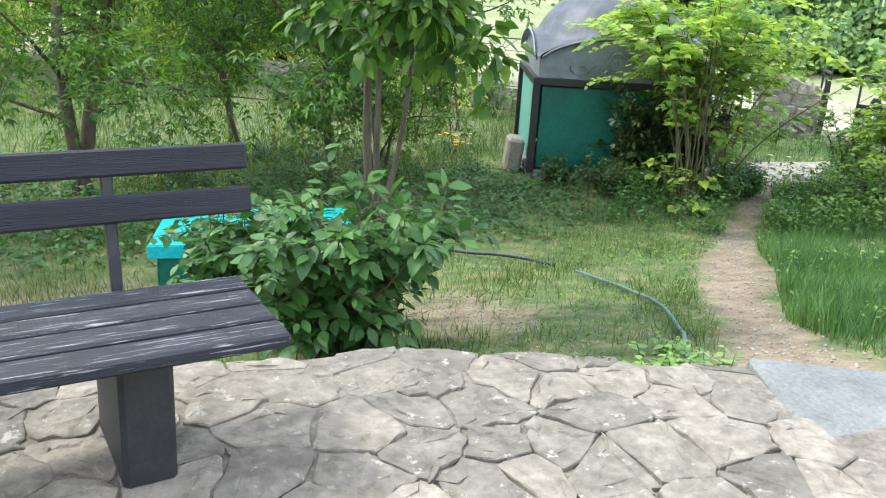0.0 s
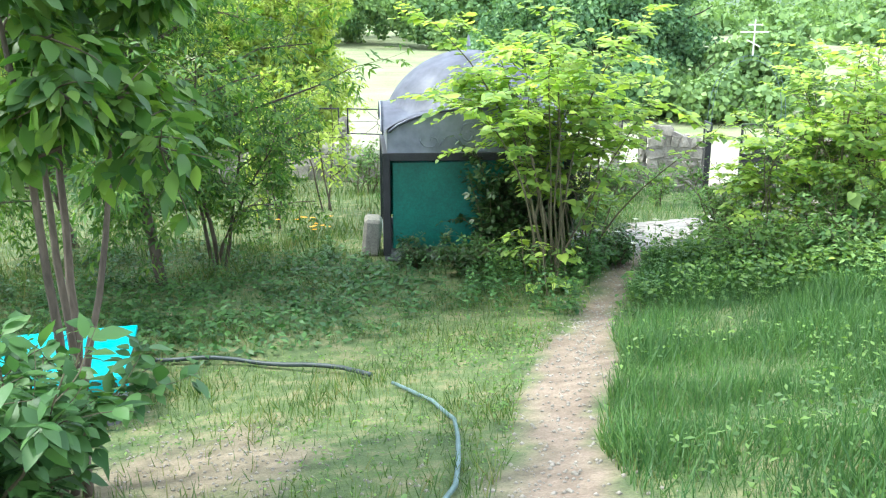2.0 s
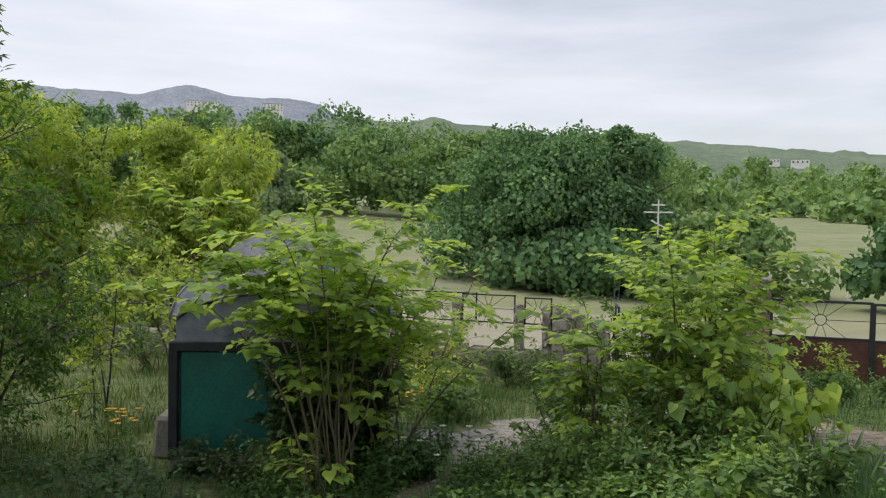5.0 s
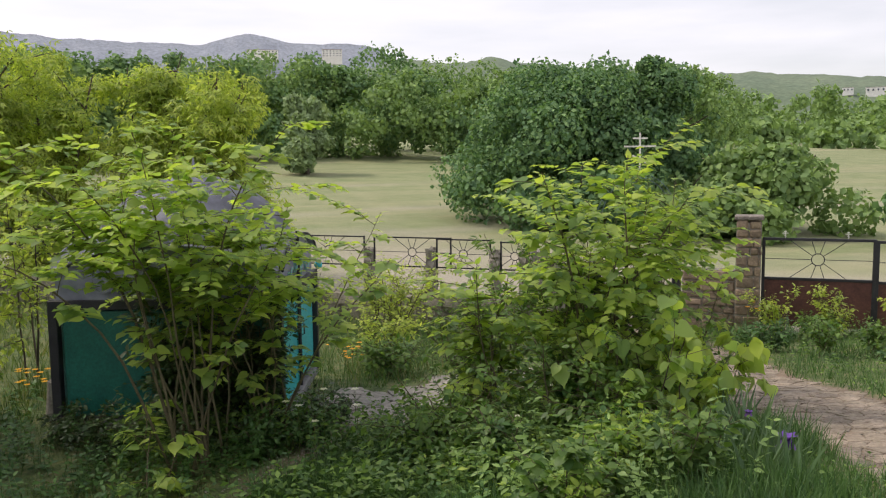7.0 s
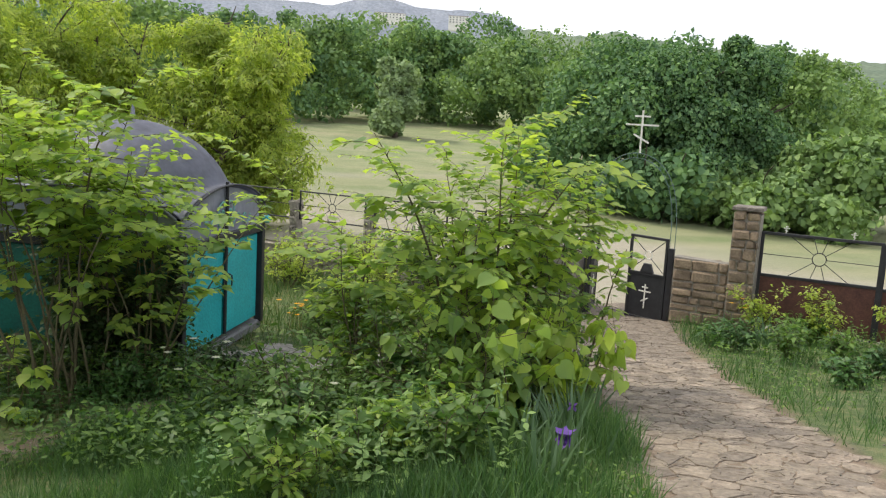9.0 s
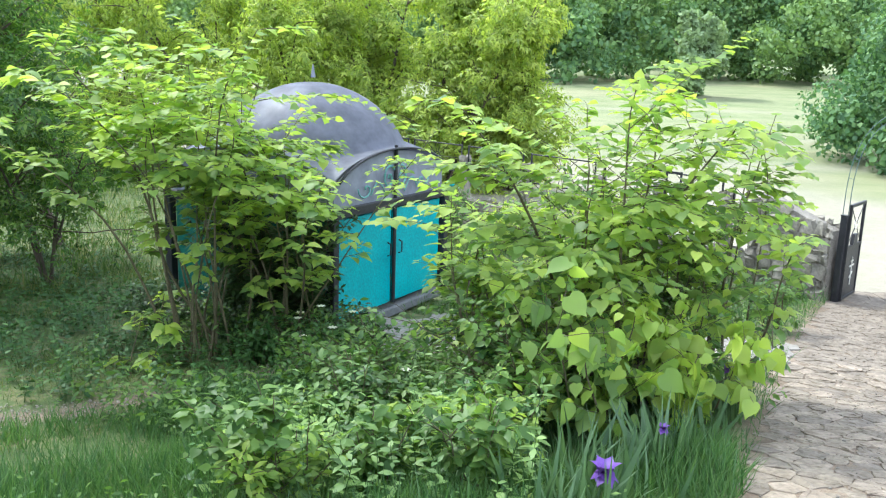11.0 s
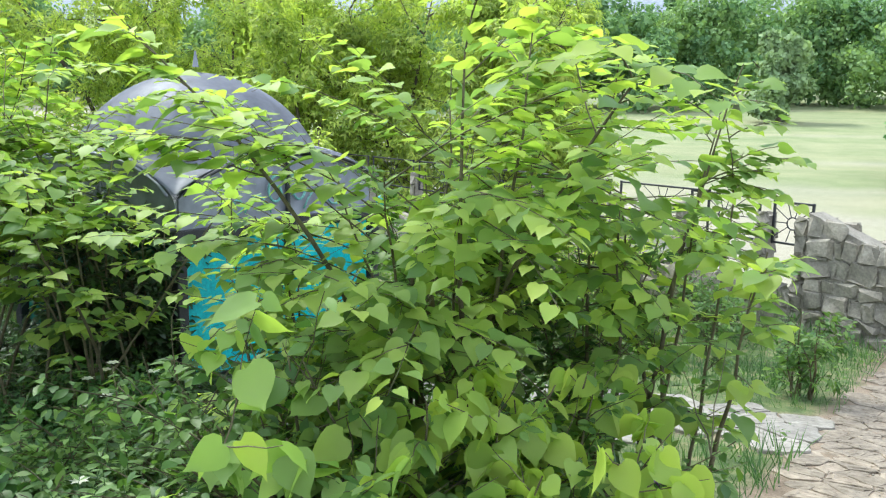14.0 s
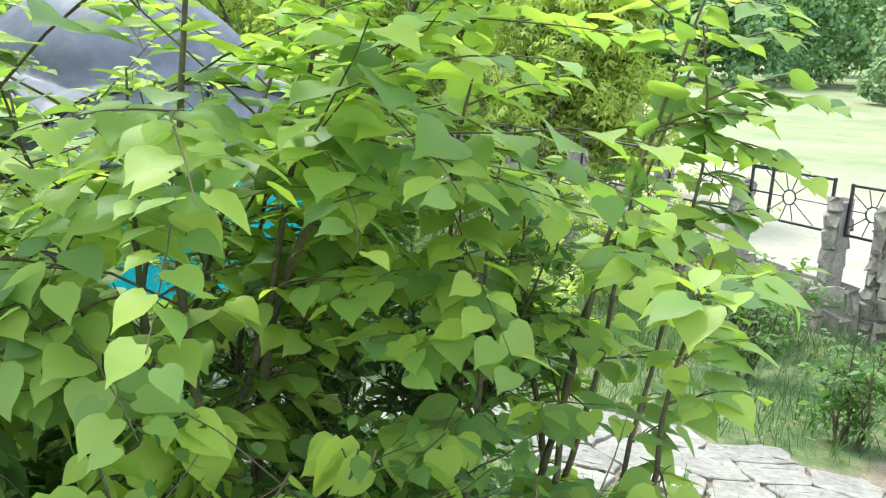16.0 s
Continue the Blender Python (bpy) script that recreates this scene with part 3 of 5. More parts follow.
def bush(name, at, label, tall, spread, stems, twigs, per, shape, size, leafmat, seed, hang=0.3, flat=1.0, thick=0.014, group="", lean=(0, 0), barkmat=None, low=0.25):
    rng = np.random.default_rng(seed)
    x, y = at
    z = z_at(x, y) - 0.03
    main, fine = [], []
    for s in range(stems):
        a = rng.uniform(0, math.tau)
        out = spread * rng.uniform(0.25, 1.0)
        d = np.array([math.cos(a) * out / tall + lean[0], math.sin(a) * out / tall + lean[1], 1.0])
        foot = (x + 0.12 * spread * rng.normal(), y + 0.12 * spread * rng.normal(), z)
        L = tall * rng.uniform(0.65, 1.08) * np.linalg.norm(d) / 1.05
        line = curve_line(rng, foot, d, L, 9, 0.28)
        main.append((line, thick * rng.uniform(0.7, 1.2), 0.003))
        for _ in range(twigs):
            k = rng.uniform(low, 1.0)
            i = min(int(k * 9), 8)
            b = rng.uniform(0, math.tau)
            td = np.array([math.cos(b), math.sin(b), rng.uniform(-0.1, 0.5)]) + 0.6 * (line[i + 1] - line[i]) / (L / 9)
            fine.append((curve_line(rng, line[i], td, spread * rng.uniform(0.3, 0.75), 5, 0.3, -0.25), 0.004, 0.0015))
        fine.append((line[5:], 0.004, 0.002))
    def off_walk(p):
        return along_line(PAVED, p[:, 0], p[:, 1]) > 0.6

    fine = [(p, r0, r1) for p, r0, r1 in fine if off_walk(p).all()]
    kept = []
    for p, r0, r1 in main:
        clear = along_line(PAVED, p[:, 0], p[:, 1]) > 0.95
        n_in = len(p) if clear.all() else int(np.argmin(clear))
        if n_in > 2:
            kept.append((p[:n_in], r0, r1))
    main = kept
    root = plant(name, (x, y, z), label, group=group)
    if thick > 0.007:
        for line in main:
            add_mesh("stem", tubes("stem", [line], barkmat or TWIG, 6), root)
    else:
        add_mesh("stemwork", tubes("stemwork", main, barkmat or TWIG, 5), root)["kind"] = "stuff"
    add_mesh("twigwork", tubes("twigwork", fine, barkmat or TWIG, 3), root)["kind"] = "stuff"
    P, A, N = leafy(rng, fine, per, 0.03, hang, flat)
    free = along_line(PAVED, P[:, 0], P[:, 1]) > 0.62
    P, A, N = P[free], A[free], N[free]
    add_mesh("leaves", scatter("leaves", shape, P, A, N, size * rng.uniform(0.4, 1.15, len(P)), leafmat), root)
    return root


def linden(name, at, label, tall, profile, stems, laterals, seed, leaf=0.115, hang=0.25, low=0.3, arcs=(), lean=(0, 0), thick=0.014, spacing=0.052, group=""):
    """A young linden: arching stems, level side shoots, leaves in two ranks held flat; profile: (share of height, reach)."""
    rng = np.random.default_rng(seed)
    x, y = at
    z = z_at(x, y) - 0.03
    main, shoots = [], []
    hs, rs = [p[0] for p in profile], [p[1] for p in profile]
    for s in range(stems):
        a = s * 2.4 + rng.uniform(-0.4, 0.4)
        out = 0.6 * np.interp(0.8, hs, rs) * rng.uniform(0.2, 1.0)
        d = np.array([math.cos(a) * out / tall + lean[0], math.sin(a) * out / tall + lean[1], 1.0])
        foot = (x + 0.14 * rng.normal(), y + 0.14 * rng.normal(), z)
        main.append(curve_line(rng, foot, d, tall * rng.uniform(0.62, 1.02), 10, 0.26))
    for arc in arcs:
        arc = np.array(arc, float)
        t = np.linspace(0, len(arc) - 1, 11)
        line = np.stack([np.interp(t, np.arange(len(arc)), arc[:, k]) for k in range(3)], -1)
        line[1:-1] = (line[:-2] + 2 * line[1:-1] + line[2:]) / 4
        main.append(line)
    for line in main:
        for q in range(laterals):
            k = low + (1 - low) * (q + rng.random()) / laterals
            i = min(int(k * 10), 9)
            p = line[i] + (line[i + 1] - line[i]) * (k * 10 - i)
            share = (p[2] - z) / tall
            radial = p[:2] - np.array([x, y])
            b = rng.uniform(0, math.tau)
            aim = radial / max(np.linalg.norm(radial), 0.15) * 0.7 + np.array([math.cos(b), math.sin(b)])
            aim /= max(np.linalg.norm(aim), 1e-3)
            reach = np.interp(share, hs, rs) * rng.uniform(0.6, 1.08) - np.linalg.norm(radial) * max(0.0, float(aim @ radial) / max(np.linalg.norm(radial), 1e-3))
            reach = float(np.clip(reach, 0.22, 1.3))
            side = curve_line(rng, p, (aim[0], aim[1], rng.uniform(0.15, 0.95)), reach, 6, 0.2, -0.5)
            shoots.append((side, 0.0045, 0.0015))
            for w in range(2 if reach > 0.4 else 1):
                j = int(rng.integers(1, 5))
                e = side[j + 1] - side[j]
                e /= max(np.linalg.norm(e), 1e-6)
                turn = rng.choice((-1, 1)) * rng.uniform(0.5, 1.0)
                e = np.array([e[0] * math.cos(turn) - e[1] * math.sin(turn), e[0] * math.sin(turn) + e[1] * math.cos(turn), e[2] + rng.uniform(-0.1, 0.3)])
                shoots.append((curve_line(rng, side[j], e, reach * rng.uniform(0.3, 0.6), 5, 0.2, -0.4), 0.003, 0.0012))
        shoots.append((line[7:], 0.004, 0.002))

    def clear(p, room):
        high = p[:, 2] - height(p[:, 0], p[:, 1]) > 0.7
        return along_line(PAVED, p[:, 0], p[:, 1]) > np.where(high, room - 0.17, room)
    shoots = [f for f in shoots if clear(f[0], 0.65).all()]
    P, A, N, S, Y = [], [], [], [], []
    for pts, r0, r1 in shoots:
        seg = np.linalg.norm(np.diff(pts, axis=0), axis=1)
        cum = np.concatenate([[0], np.cumsum(seg)])
        n = max(3, int(cum[-1] / spacing))
        for q in range(n):
            t = 0.12 + 0.88 * (q + rng.uniform(0.2, 0.8)) / n
            p = np.array([np.interp(t * cum[-1], cum, pts[:, k]) for k in range(3)])
            i = min(np.searchsorted(cum, t * cum[-1]), len(seg)) - 1
            d = (pts[i + 1] - pts[i]) / max(seg[i], 1e-6)
            side = np.array([-d[1], d[0], 0.0]) * (1 if q % 2 else -1)
            a = 0.85 * side + 0.65 * d * np.array([1, 1, 0.4]) + np.array([0, 0, -hang * rng.uniform(0.2, 1.5) * max(0.15, 1.7 - 1.7 * (p[2] - z) / tall)]) + rng.normal(0, 0.16, 3)
            P.append(p + 0.03 * a), A.append(a)
            N.append(np.array([0, 0, 1.0]) + rng.normal(0, 0.24, 3) + 0.15 * d)
            S.append(leaf * (1.12 - 0.5 * t) * rng.uniform(0.7, 1.2))
            Y.append(rng.random() < 0.2 + 0.5 * t * (p[2] - z) / tall)
    P, A, N, S, Y = np.array(P), np.array(A), np.array(N), np.array(S), np.array(Y)
    free = clear(P, 0.67)
    root = plant(name, (x, y, z), label, group=group)
    for p in main:
        add_mesh("stem", tubes("stem", [(p, thick * rng.uniform(0.75, 1.2), 0.003)], TWIG, 7), root)
    add_mesh("twigwork", tubes("twigwork", shoots, TWIG, 3), root)["kind"] = "stuff"
    for part_name, mask, mat, note in (("leaves", free & ~Y, LIME, ""), ("young_leaves", free & Y, YOUNGLIME, "yellow-green young leaves at the shoot tips")):
        add_mesh(part_name, scatter(part_name, HEART, P[mask], A[mask], N[mask], S[mask], mat, True), root, note)
    return root


def tree(name, at, label, tall, spread, trunks, leafmat, leafsize, per, seed, shape=OVATE, trunk=0.07, levels=2, clear=0.3, group="", lean=(0, 0), hang=0.4, boughs=7, twigs=6):
    rng = np.random.default_rng(seed)
    x, y = at
    z = z_at(x, y) - 0.04
    wood, fine = [], []
    for s in range(trunks):
        a = rng.uniform(0, math.tau)
        d = np.array([math.cos(a) * 0.22 * (trunks > 1) + lean[0], math.sin(a) * 0.22 * (trunks > 1) + lean[1], 1.0])
        line = curve_line(rng, (x + 0.1 * rng.normal() * (trunks > 1), y + 0.1 * rng.normal() * (trunks > 1), z), d, tall * rng.uniform(0.8, 1.0), 12, 0.22)
        wood.append((line, trunk * rng.uniform(0.75, 1.1), trunk * 0.15))
        for k in range(boughs):
            f = clear + (1 - clear) * (k + rng.random()) / boughs
            i = min(int(f * 12), 11)
            b = rng.uniform(0, math.tau)
            reach = spread * rng.uniform(0.55, 1.0) * (1.15 - 0.65 * f)
            bl = curve_line(rng, line[i], (math.cos(b), math.sin(b), rng.uniform(0.15, 0.8)), reach, 7, 0.35, -0.1)
            wood.append((bl, trunk * 0.32, 0.006))
            for _ in range(twigs):
                j = rng.integers(1, 7)
                c = rng.normal(0, 1, 3) + 0.7 * (bl[j + 1] - bl[j]) / (reach / 7)
                fine.append((curve_line(rng, bl[j], c, reach * rng.uniform(0.25, 0.5), 5, 0.35, -0.3), 0.006, 0.002))
            fine.append((bl[3:], 0.006, 0.003))
        fine.append((line[8:], 0.008, 0.003))
    root = plant(name, (x, y, z), label, "tree", group)
    add_mesh("trunk", tubes("trunk", wood, BARK, 7), root)
    add_mesh("branchwork", tubes("branchwork", fine, TWIG, 3), root)
    P, A, N = leafy(rng, fine, per, leafsize * 0.8, hang, 0.7)
    add_mesh("crown", scatter("crown", shape, P, A, N, leafsize * rng.uniform(0.6, 1.2, len(P)), leafmat), root)
    return root


def lobes_crown(rng, centre, radius, tall, lobes, leaves, size):
    """Leaf tufts over a crown of many uneven lobes."""
    P, N = [], []
    for _ in range(lobes):
        u = rng.normal(0, 1, 3)
        u /= np.linalg.norm(u)
        u[2] = abs(u[2]) * 1.25 - 0.45
        c = np.array(centre) + u * np.array([radius, radius, tall]) * rng.uniform(0.4, 1.02)
        r = radius * rng.uniform(0.14, 0.42)
        d = rng.normal(0, 1, (leaves, 3))
        d /= np.linalg.norm(d, axis=1, keepdims=True)
        P.append(c + d * r * rng.uniform(0.6, 1.08, (leaves, 1)) * np.array([1, 1, 0.8]))
        N.append(d + 0.45 * rng.normal(0, 1, (leaves, 3)) + np.array([0, 0, 0.3]))
    P, N = np.concatenate(P), np.concatenate(N)
    A = rng.normal(0, 1, P.shape) + np.array([0, 0, -0.3])
    return P, A, N, size * rng.uniform(0.6, 1.4, len(P))


def far_tree(name, at, label, tall, radius, leafmat, seed, lobes=22, leaves=420, size=0.34, group="", foot=0.25):
    rng = np.random.default_rng(seed)
    x, y = at
    z = z_at(x, y)
    root = plant(name, (x, y, z), label, "tree", group)
    wood = [(curve_line(rng, (x, y, z - 0.1), (0.02, 0.02, 1), tall * 0.7, 8, 0.15), 0.035 * tall, 0.01 * tall)]
    for _ in range(7):
        b = rng.uniform(0, math.tau)
        wood.append((curve_line(rng, wood[0][0][rng.integers(2, 6)], (math.cos(b), math.sin(b), 0.8), radius * 0.9, 6, 0.3), 0.012 * tall, 0.02))
    add_mesh("trunk", tubes("trunk", wood, BARK, 6), root)
    P, A, N, S = lobes_crown(rng, (x, y, z + tall * (foot + (1 - foot) * 0.42)), radius, tall * (1 - foot) * 0.62, lobes, leaves, size)
    P[:, 2] = np.maximum(P[:, 2], height(P[:, 0], P[:, 1]) + 0.05)
    add_mesh("crown", scatter("crown", FLAKE, P, A, N, S, leafmat), root)
    return root


# ---- stone terrace ----
def on_terrace(x, y):
    return y < 2.7 - 0.36 * max(0.0, x - 1.2) - 0.1 * max(0.0, x - 2.4) and -2.2 < x < 3.5 and y > -1.6


terrace = tagged(new("pavement_terrace", bpy.data.meshes.new("pavement_terrace")), "terrace of irregular pale flagstones with earthy joints", "pavement", kind="structure")
bm = bmesh.new()
rim = [(-2.6, 2.55), (1.2, 2.6), (2.4, 2.17), (3.3, 1.75), (3.6, -1.7), (-2.6, -1.7)]
top_v = [bm.verts.new((x, y, 0.008 - 0.05 * max(0.0, x - 2.2))) for x, y in rim]
low_v = [bm.verts.new((x, y, -0.5)) for x, y in rim]
for k in range(6):
    bm.faces.new((low_v[k], low_v[(k + 1) % 6], top_v[(k + 1) % 6], top_v[k])[::-1])
bm.faces.new(top_v[::-1])
bm.to_mesh(terrace.data)
bm.free()
terrace.data.materials.append(JOINT)


# ---- bench ----
def bench():
    b = tagged(empty("bench", pose(0.74, 1.9, 0, 0, 0, 9)), "worn dark blue-black plank bench with concrete legs on flagstones", "bench")
    for k in range(4):
        part("seat_plank", box((1.62, 0.112, 0.045), (-0.8 + 0.004 * k, 0.06 + k * 0.132, 0.42), (0, 0, 0.3 * (k - 1.5)), 0.008), BENCHPAINT, b)
    for z, dy in ((0.68, 0.6), (0.82, 0.64)):
        part("back_plank", box((1.62, 0.04, 0.088), (-0.72, dy, z), (-12, 0, 0), 0.008), BENCHDARK, b, "dark navy back plank")
    for x in (-0.38, -1.25):
        part("leg", box((0.15, 0.4, 0.4), (x, 0.27, 0.2), (0, 0, 0), 0.015), BLACKPAINT, b, "black-painted concrete leg with chipped edges")
        part("back_post", box((0.035, 0.03, 0.5), (x + 0.02, 0.6, 0.62), (-12, 0, 0), 0.004), BLACKPAINT, b)
    return b


bench()


# ---- turquoise hatch box ----
def hatch():
    zb = z_at(1.55, 6.7) - 0.06
    h = tagged(empty("hatch_box", pose(1.5, 6.7, zb, 0, 0, -10)), "low concrete box with a sloping turquoise metal lid", "hatch")
    part("body", box((1.5, 1.36, 0.4), (0, 0, 0.2), (0, 0, 0), 0.02), SLAB, h, "grey concrete sides")
    part("side_sheet", box((0.02, 1.3, 0.34), (-0.765, 0, 0.22), (0, 0, 0), 0.004), GREENPAINT, h)
    part("front_sheet", box((1.4, 0.02, 0.3), (-0.05, -0.69, 0.25), (0, 0, 0), 0.004), GREENPAINT, h)
    part("lid", box((1.64, 1.5, 0.035), (0, 0, 0.45), (-5, 0, 0), 0.006), TURQUOISE, h, "turquoise sheet lid")
    part("lid_rim", box((1.66, 0.03, 0.1), (0, -0.74, 0.47), (-5, 0, 0), 0.004), TURQUOISE, h)
    part("lid_rib", box((0.03, 1.46, 0.02), (0.3, 0, 0.473), (-5, 0, 0), 0.004), TURQUOISE, h)


hatch()


def hose(name, pts, radius, mat, label):
    line = []
    for (ax, ay), (bx, by) in zip(pts, pts[1:]):
        for k in range(6):
            x, y = ax + (bx - ax) * k / 6, ay + (by - ay) * k / 6
            line.append((x, y, z_at(x, y) + radius + 0.03 + 0.012 * math.sin(9 * x)))
    tagged(link(name, rod(line, radius, 8), mat, smooth=True), label, "hose")


hose("hose", [(2.45, 7.42), (2.8, 7.2), (3.17, 6.95), (3.5, 6.6), (3.82, 6.18), (3.93, 5.75)], 0.02, HOSE, "black rubber hose lying in the grass")
hose("hose", [(3.95, 5.5), (3.97, 4.9), (3.85, 4.35), (3.65, 3.93), (3.45, 3.55), (3.27, 3.24), (3.08, 3.0), (2.9, 2.79), (2.8, 2.62)], 0.013, HOSEGREY, "grey-green garden hose curving through grass")


# ---- well house ----
WELL_TURN, WELL_HALF = -22.0, 1.18
WX, WY = 7.43, 10.76
WZ = -1.22


def gable_arch(v):
    """A low arch that stands on short shoulders."""
    return 0.22 + 0.36 * max(0.0, 1 - v * v) ** 0.62


def roof_height(u, v):
    """Cross vault of four low arched gables with a broad dome on top; u, v run from -1 to 1."""
    r = math.hypot(u, v) / 0.96
    dome = 0.3 + 0.98 * (1 - r * r) ** 0.58 if r < 1 else 0
    return max(gable_arch(u), gable_arch(v), dome)


def well_house():
    w = tagged(empty("well_house", pose(WX, WY, WZ, 0, 0, WELL_TURN)), "green and turquoise sheet-metal well house with grey domed arched roof", "well house")
    H, top = WELL_HALF, 1.27
    part("base", box((2.42, 2.42, 0.12), (0, 0, 0.03), (0, 0, 0), 0.02), SLAB, w, "pale concrete plinth")
    part("wall_panel", box((2 * H - 0.16, 0.03, top - 0.14), (0, -H + 0.03, top / 2 + 0.07), (0, 0, 0), 0.004), GREENPAINT, w, "dark green sheet panel")
    part("wall_panel", box((2 * H - 0.16, 0.03, top - 0.14), (0, H - 0.03, top / 2 + 0.07), (0, 0, 0), 0.004), GREENPAINT, w, "dark green sheet panel")
    part("wall_panel", box((0.03, 2 * H - 0.16, top - 0.14), (-H + 0.03, 0, top / 2 + 0.07), (0, 0, 0), 0.004), PALETEAL, w, "pale teal sheet panel")
    for y0, y1 in ((-H + 0.08, -0.03), (0.03, H - 0.08)):
        leaf = part("door_leaf", box((0.035, y1 - y0, top - 0.16), (H - 0.03, (y0 + y1) / 2, top / 2 + 0.07), (0, 0, 0), 0.005), TURQUOISE, w, "bright turquoise metal door leaf")
        part("handle", rod([(H, 0.12 if y0 > 0 else -0.12, 0.72), (H + 0.045, 0.12 if y0 > 0 else -0.12, 0.74), (H + 0.045, 0.12 if y0 > 0 else -0.12, 0.86), (H, 0.12 if y0 > 0 else -0.12, 0.88)], 0.009, 6), BLACKPAINT, leaf, "black bar handle")
    part("door_pole", rod([(H + 0.015, 0, 0.14), (H + 0.015, 0, 2.0)], 0.022, 8), BLACKPAINT, w)
    for x in (-H, H):
        for y in (-H, H):
            part("corner_post", box((0.1, 0.1, top), (x, y, top / 2 + 0.06), (0, 0, 0), 0.008), BLACKPAINT, w)
    for a in range(4):
        m = pose(0, 0, 0, 0, 0, 90 * a)
        bm = box((2 * H + 0.1, 0.07, 0.1), (0, -H - 0.01, top + 0.07), (0, 0, 0), 0.006)
        bmesh.ops.transform(bm, matrix=m, verts=bm.verts)
        part("eave_rail", bm, BLACKPAINT, w)
    # arched gable sheets under the vaults, with scrollwork on the door side
    for a in range(4):
        bm = bmesh.new()
        n = 20
        lo, hi = [], []
        for k in range(n + 1):
            u = -0.97 + 1.94 * k / n
            lo.append((u * H, gable_arch(u) - 0.02))
        for off in (0.0, 0.02):
            hi.append([bm.verts.new((H - 0.015 - off, u, top + 0.1 + z)) for u, z in lo] + [bm.verts.new((H - 0.015 - off, lo[-1][0], top + 0.09)), bm.verts.new((H - 0.015 - off, lo[0][0], top + 0.09))])
        f0 = bm.faces.new(hi[0])
        bm.faces.new(hi[1][::-1])
        k = len(hi[0])
        for i in range(k):
            bm.faces.new((hi[0][i], hi[1][i], hi[1][(i + 1) % k], hi[0][(i + 1) % k]))
        bmesh.ops.transform(bm, matrix=pose(0, 0, 0, 0, 0, 90 * a), verts=bm.verts)
        gable = part("gable", bm, ROOFMETAL, w)
        bm = rod([(H + 0.055, u, top + 0.135 + z) for u, z in lo], 0.014, 6)
        bmesh.ops.transform(bm, matrix=pose(0, 0, 0, 0, 0, 90 * a), verts=bm.verts)
        part("arch_trim", bm, BLACKPAINT if a == 0 else ROOFMETAL, w, smooth=True)
    for turn, mat in ((0, PALETEAL), (270, ROOFMETAL)):
        m = pose(0, 0, 0, 0, 0, turn)
        for sy in (-1, 1):
            curl = [(H + 0.012, sy * (0.13 + (0.012 + 0.0062 * k) * math.cos(k * 0.42) * 0.9), top + 0.36 + (0.012 + 0.0062 * k) * math.sin(k * 0.42) * 1.1) for k in range(22)]
            small = [(H + 0.012, sy * (0.6 + 0.15 * math.cos(k * 0.4) * k / 16), top + 0.28 + 0.12 * math.sin(k * 0.4) * k / 16) for k in range(17)]
            stalk = [(H + 0.012, sy * (0.2 + 0.3 * t), top + 0.18 + 0.16 * math.sin(3 * t)) for t in (0, 0.2, 0.4, 0.6, 0.8, 1.0)]
            for pts, thick in ((curl, 0.012), (small, 0.01), (stalk, 0.009)):
                bm = rod(pts, thick, 6)
                bmesh.ops.transform(bm, matrix=m, verts=bm.verts)
                part("scroll", bm, mat, w, smooth=True)
    for sx, sy in ((1, 1),):
        bm = bmesh.new()
        bmesh.ops.create_uvsphere(bm, u_segments=12, v_segments=8, radius=0.055, matrix=pose(sx * (H + 0.06), sy * (H + 0.06), top + 0.17))
        part("corner_ball", bm, TURQUOISE, w, "small turquoise ball at the eave corner", smooth=True)
    # roof sheet
    n = 56
    bm = bmesh.new()
    g = [[bm.verts.new(((2 * i / n - 1) * (H + 0.05), (2 * j / n - 1) * (H + 0.05), top + 0.12 + roof_height(2 * i / n - 1, 2 * j / n - 1))) for j in range(n + 1)] for i in range(n + 1)]
    for i in range(n):
        for j in range(n):
            bm.faces.new((g[i][j], g[i + 1][j], g[i + 1][j + 1], g[i][j + 1]))
    bmesh.ops.solidify(bm, geom=bm.faces[:], thickness=0.015)
    roof = part("roof", bm, ROOFMETAL, w, "grey sheet-metal dome over four arched gables", smooth=True)
    part("finial", rod([(0, 0, top + 1.45), (0, 0, top + 1.6)], 0.03, 8, taper=0.008), ROOFMETAL, roof)


well_house()
tagged(link("stone_block", box((0.24, 0.5, 0.5), (5.93, 10.72, -1.02), (0, 6, -22), 0.04), MORTAR), "pale rough concrete block beside the well house", "stone")

# ---- fence line with gate ----
FX, FY, FA = 14.55, 13.39, math.degrees(math.atan2(-0.66, 0.751))
FZ = -1.5


def fence_m(s, off=0.0, z=0.0, turn=0.0):
    return pose(FX + 0.751 * s + 0.66 * off, FY - 0.66 * s + 0.751 * off, z, 0, 0, FA + turn)


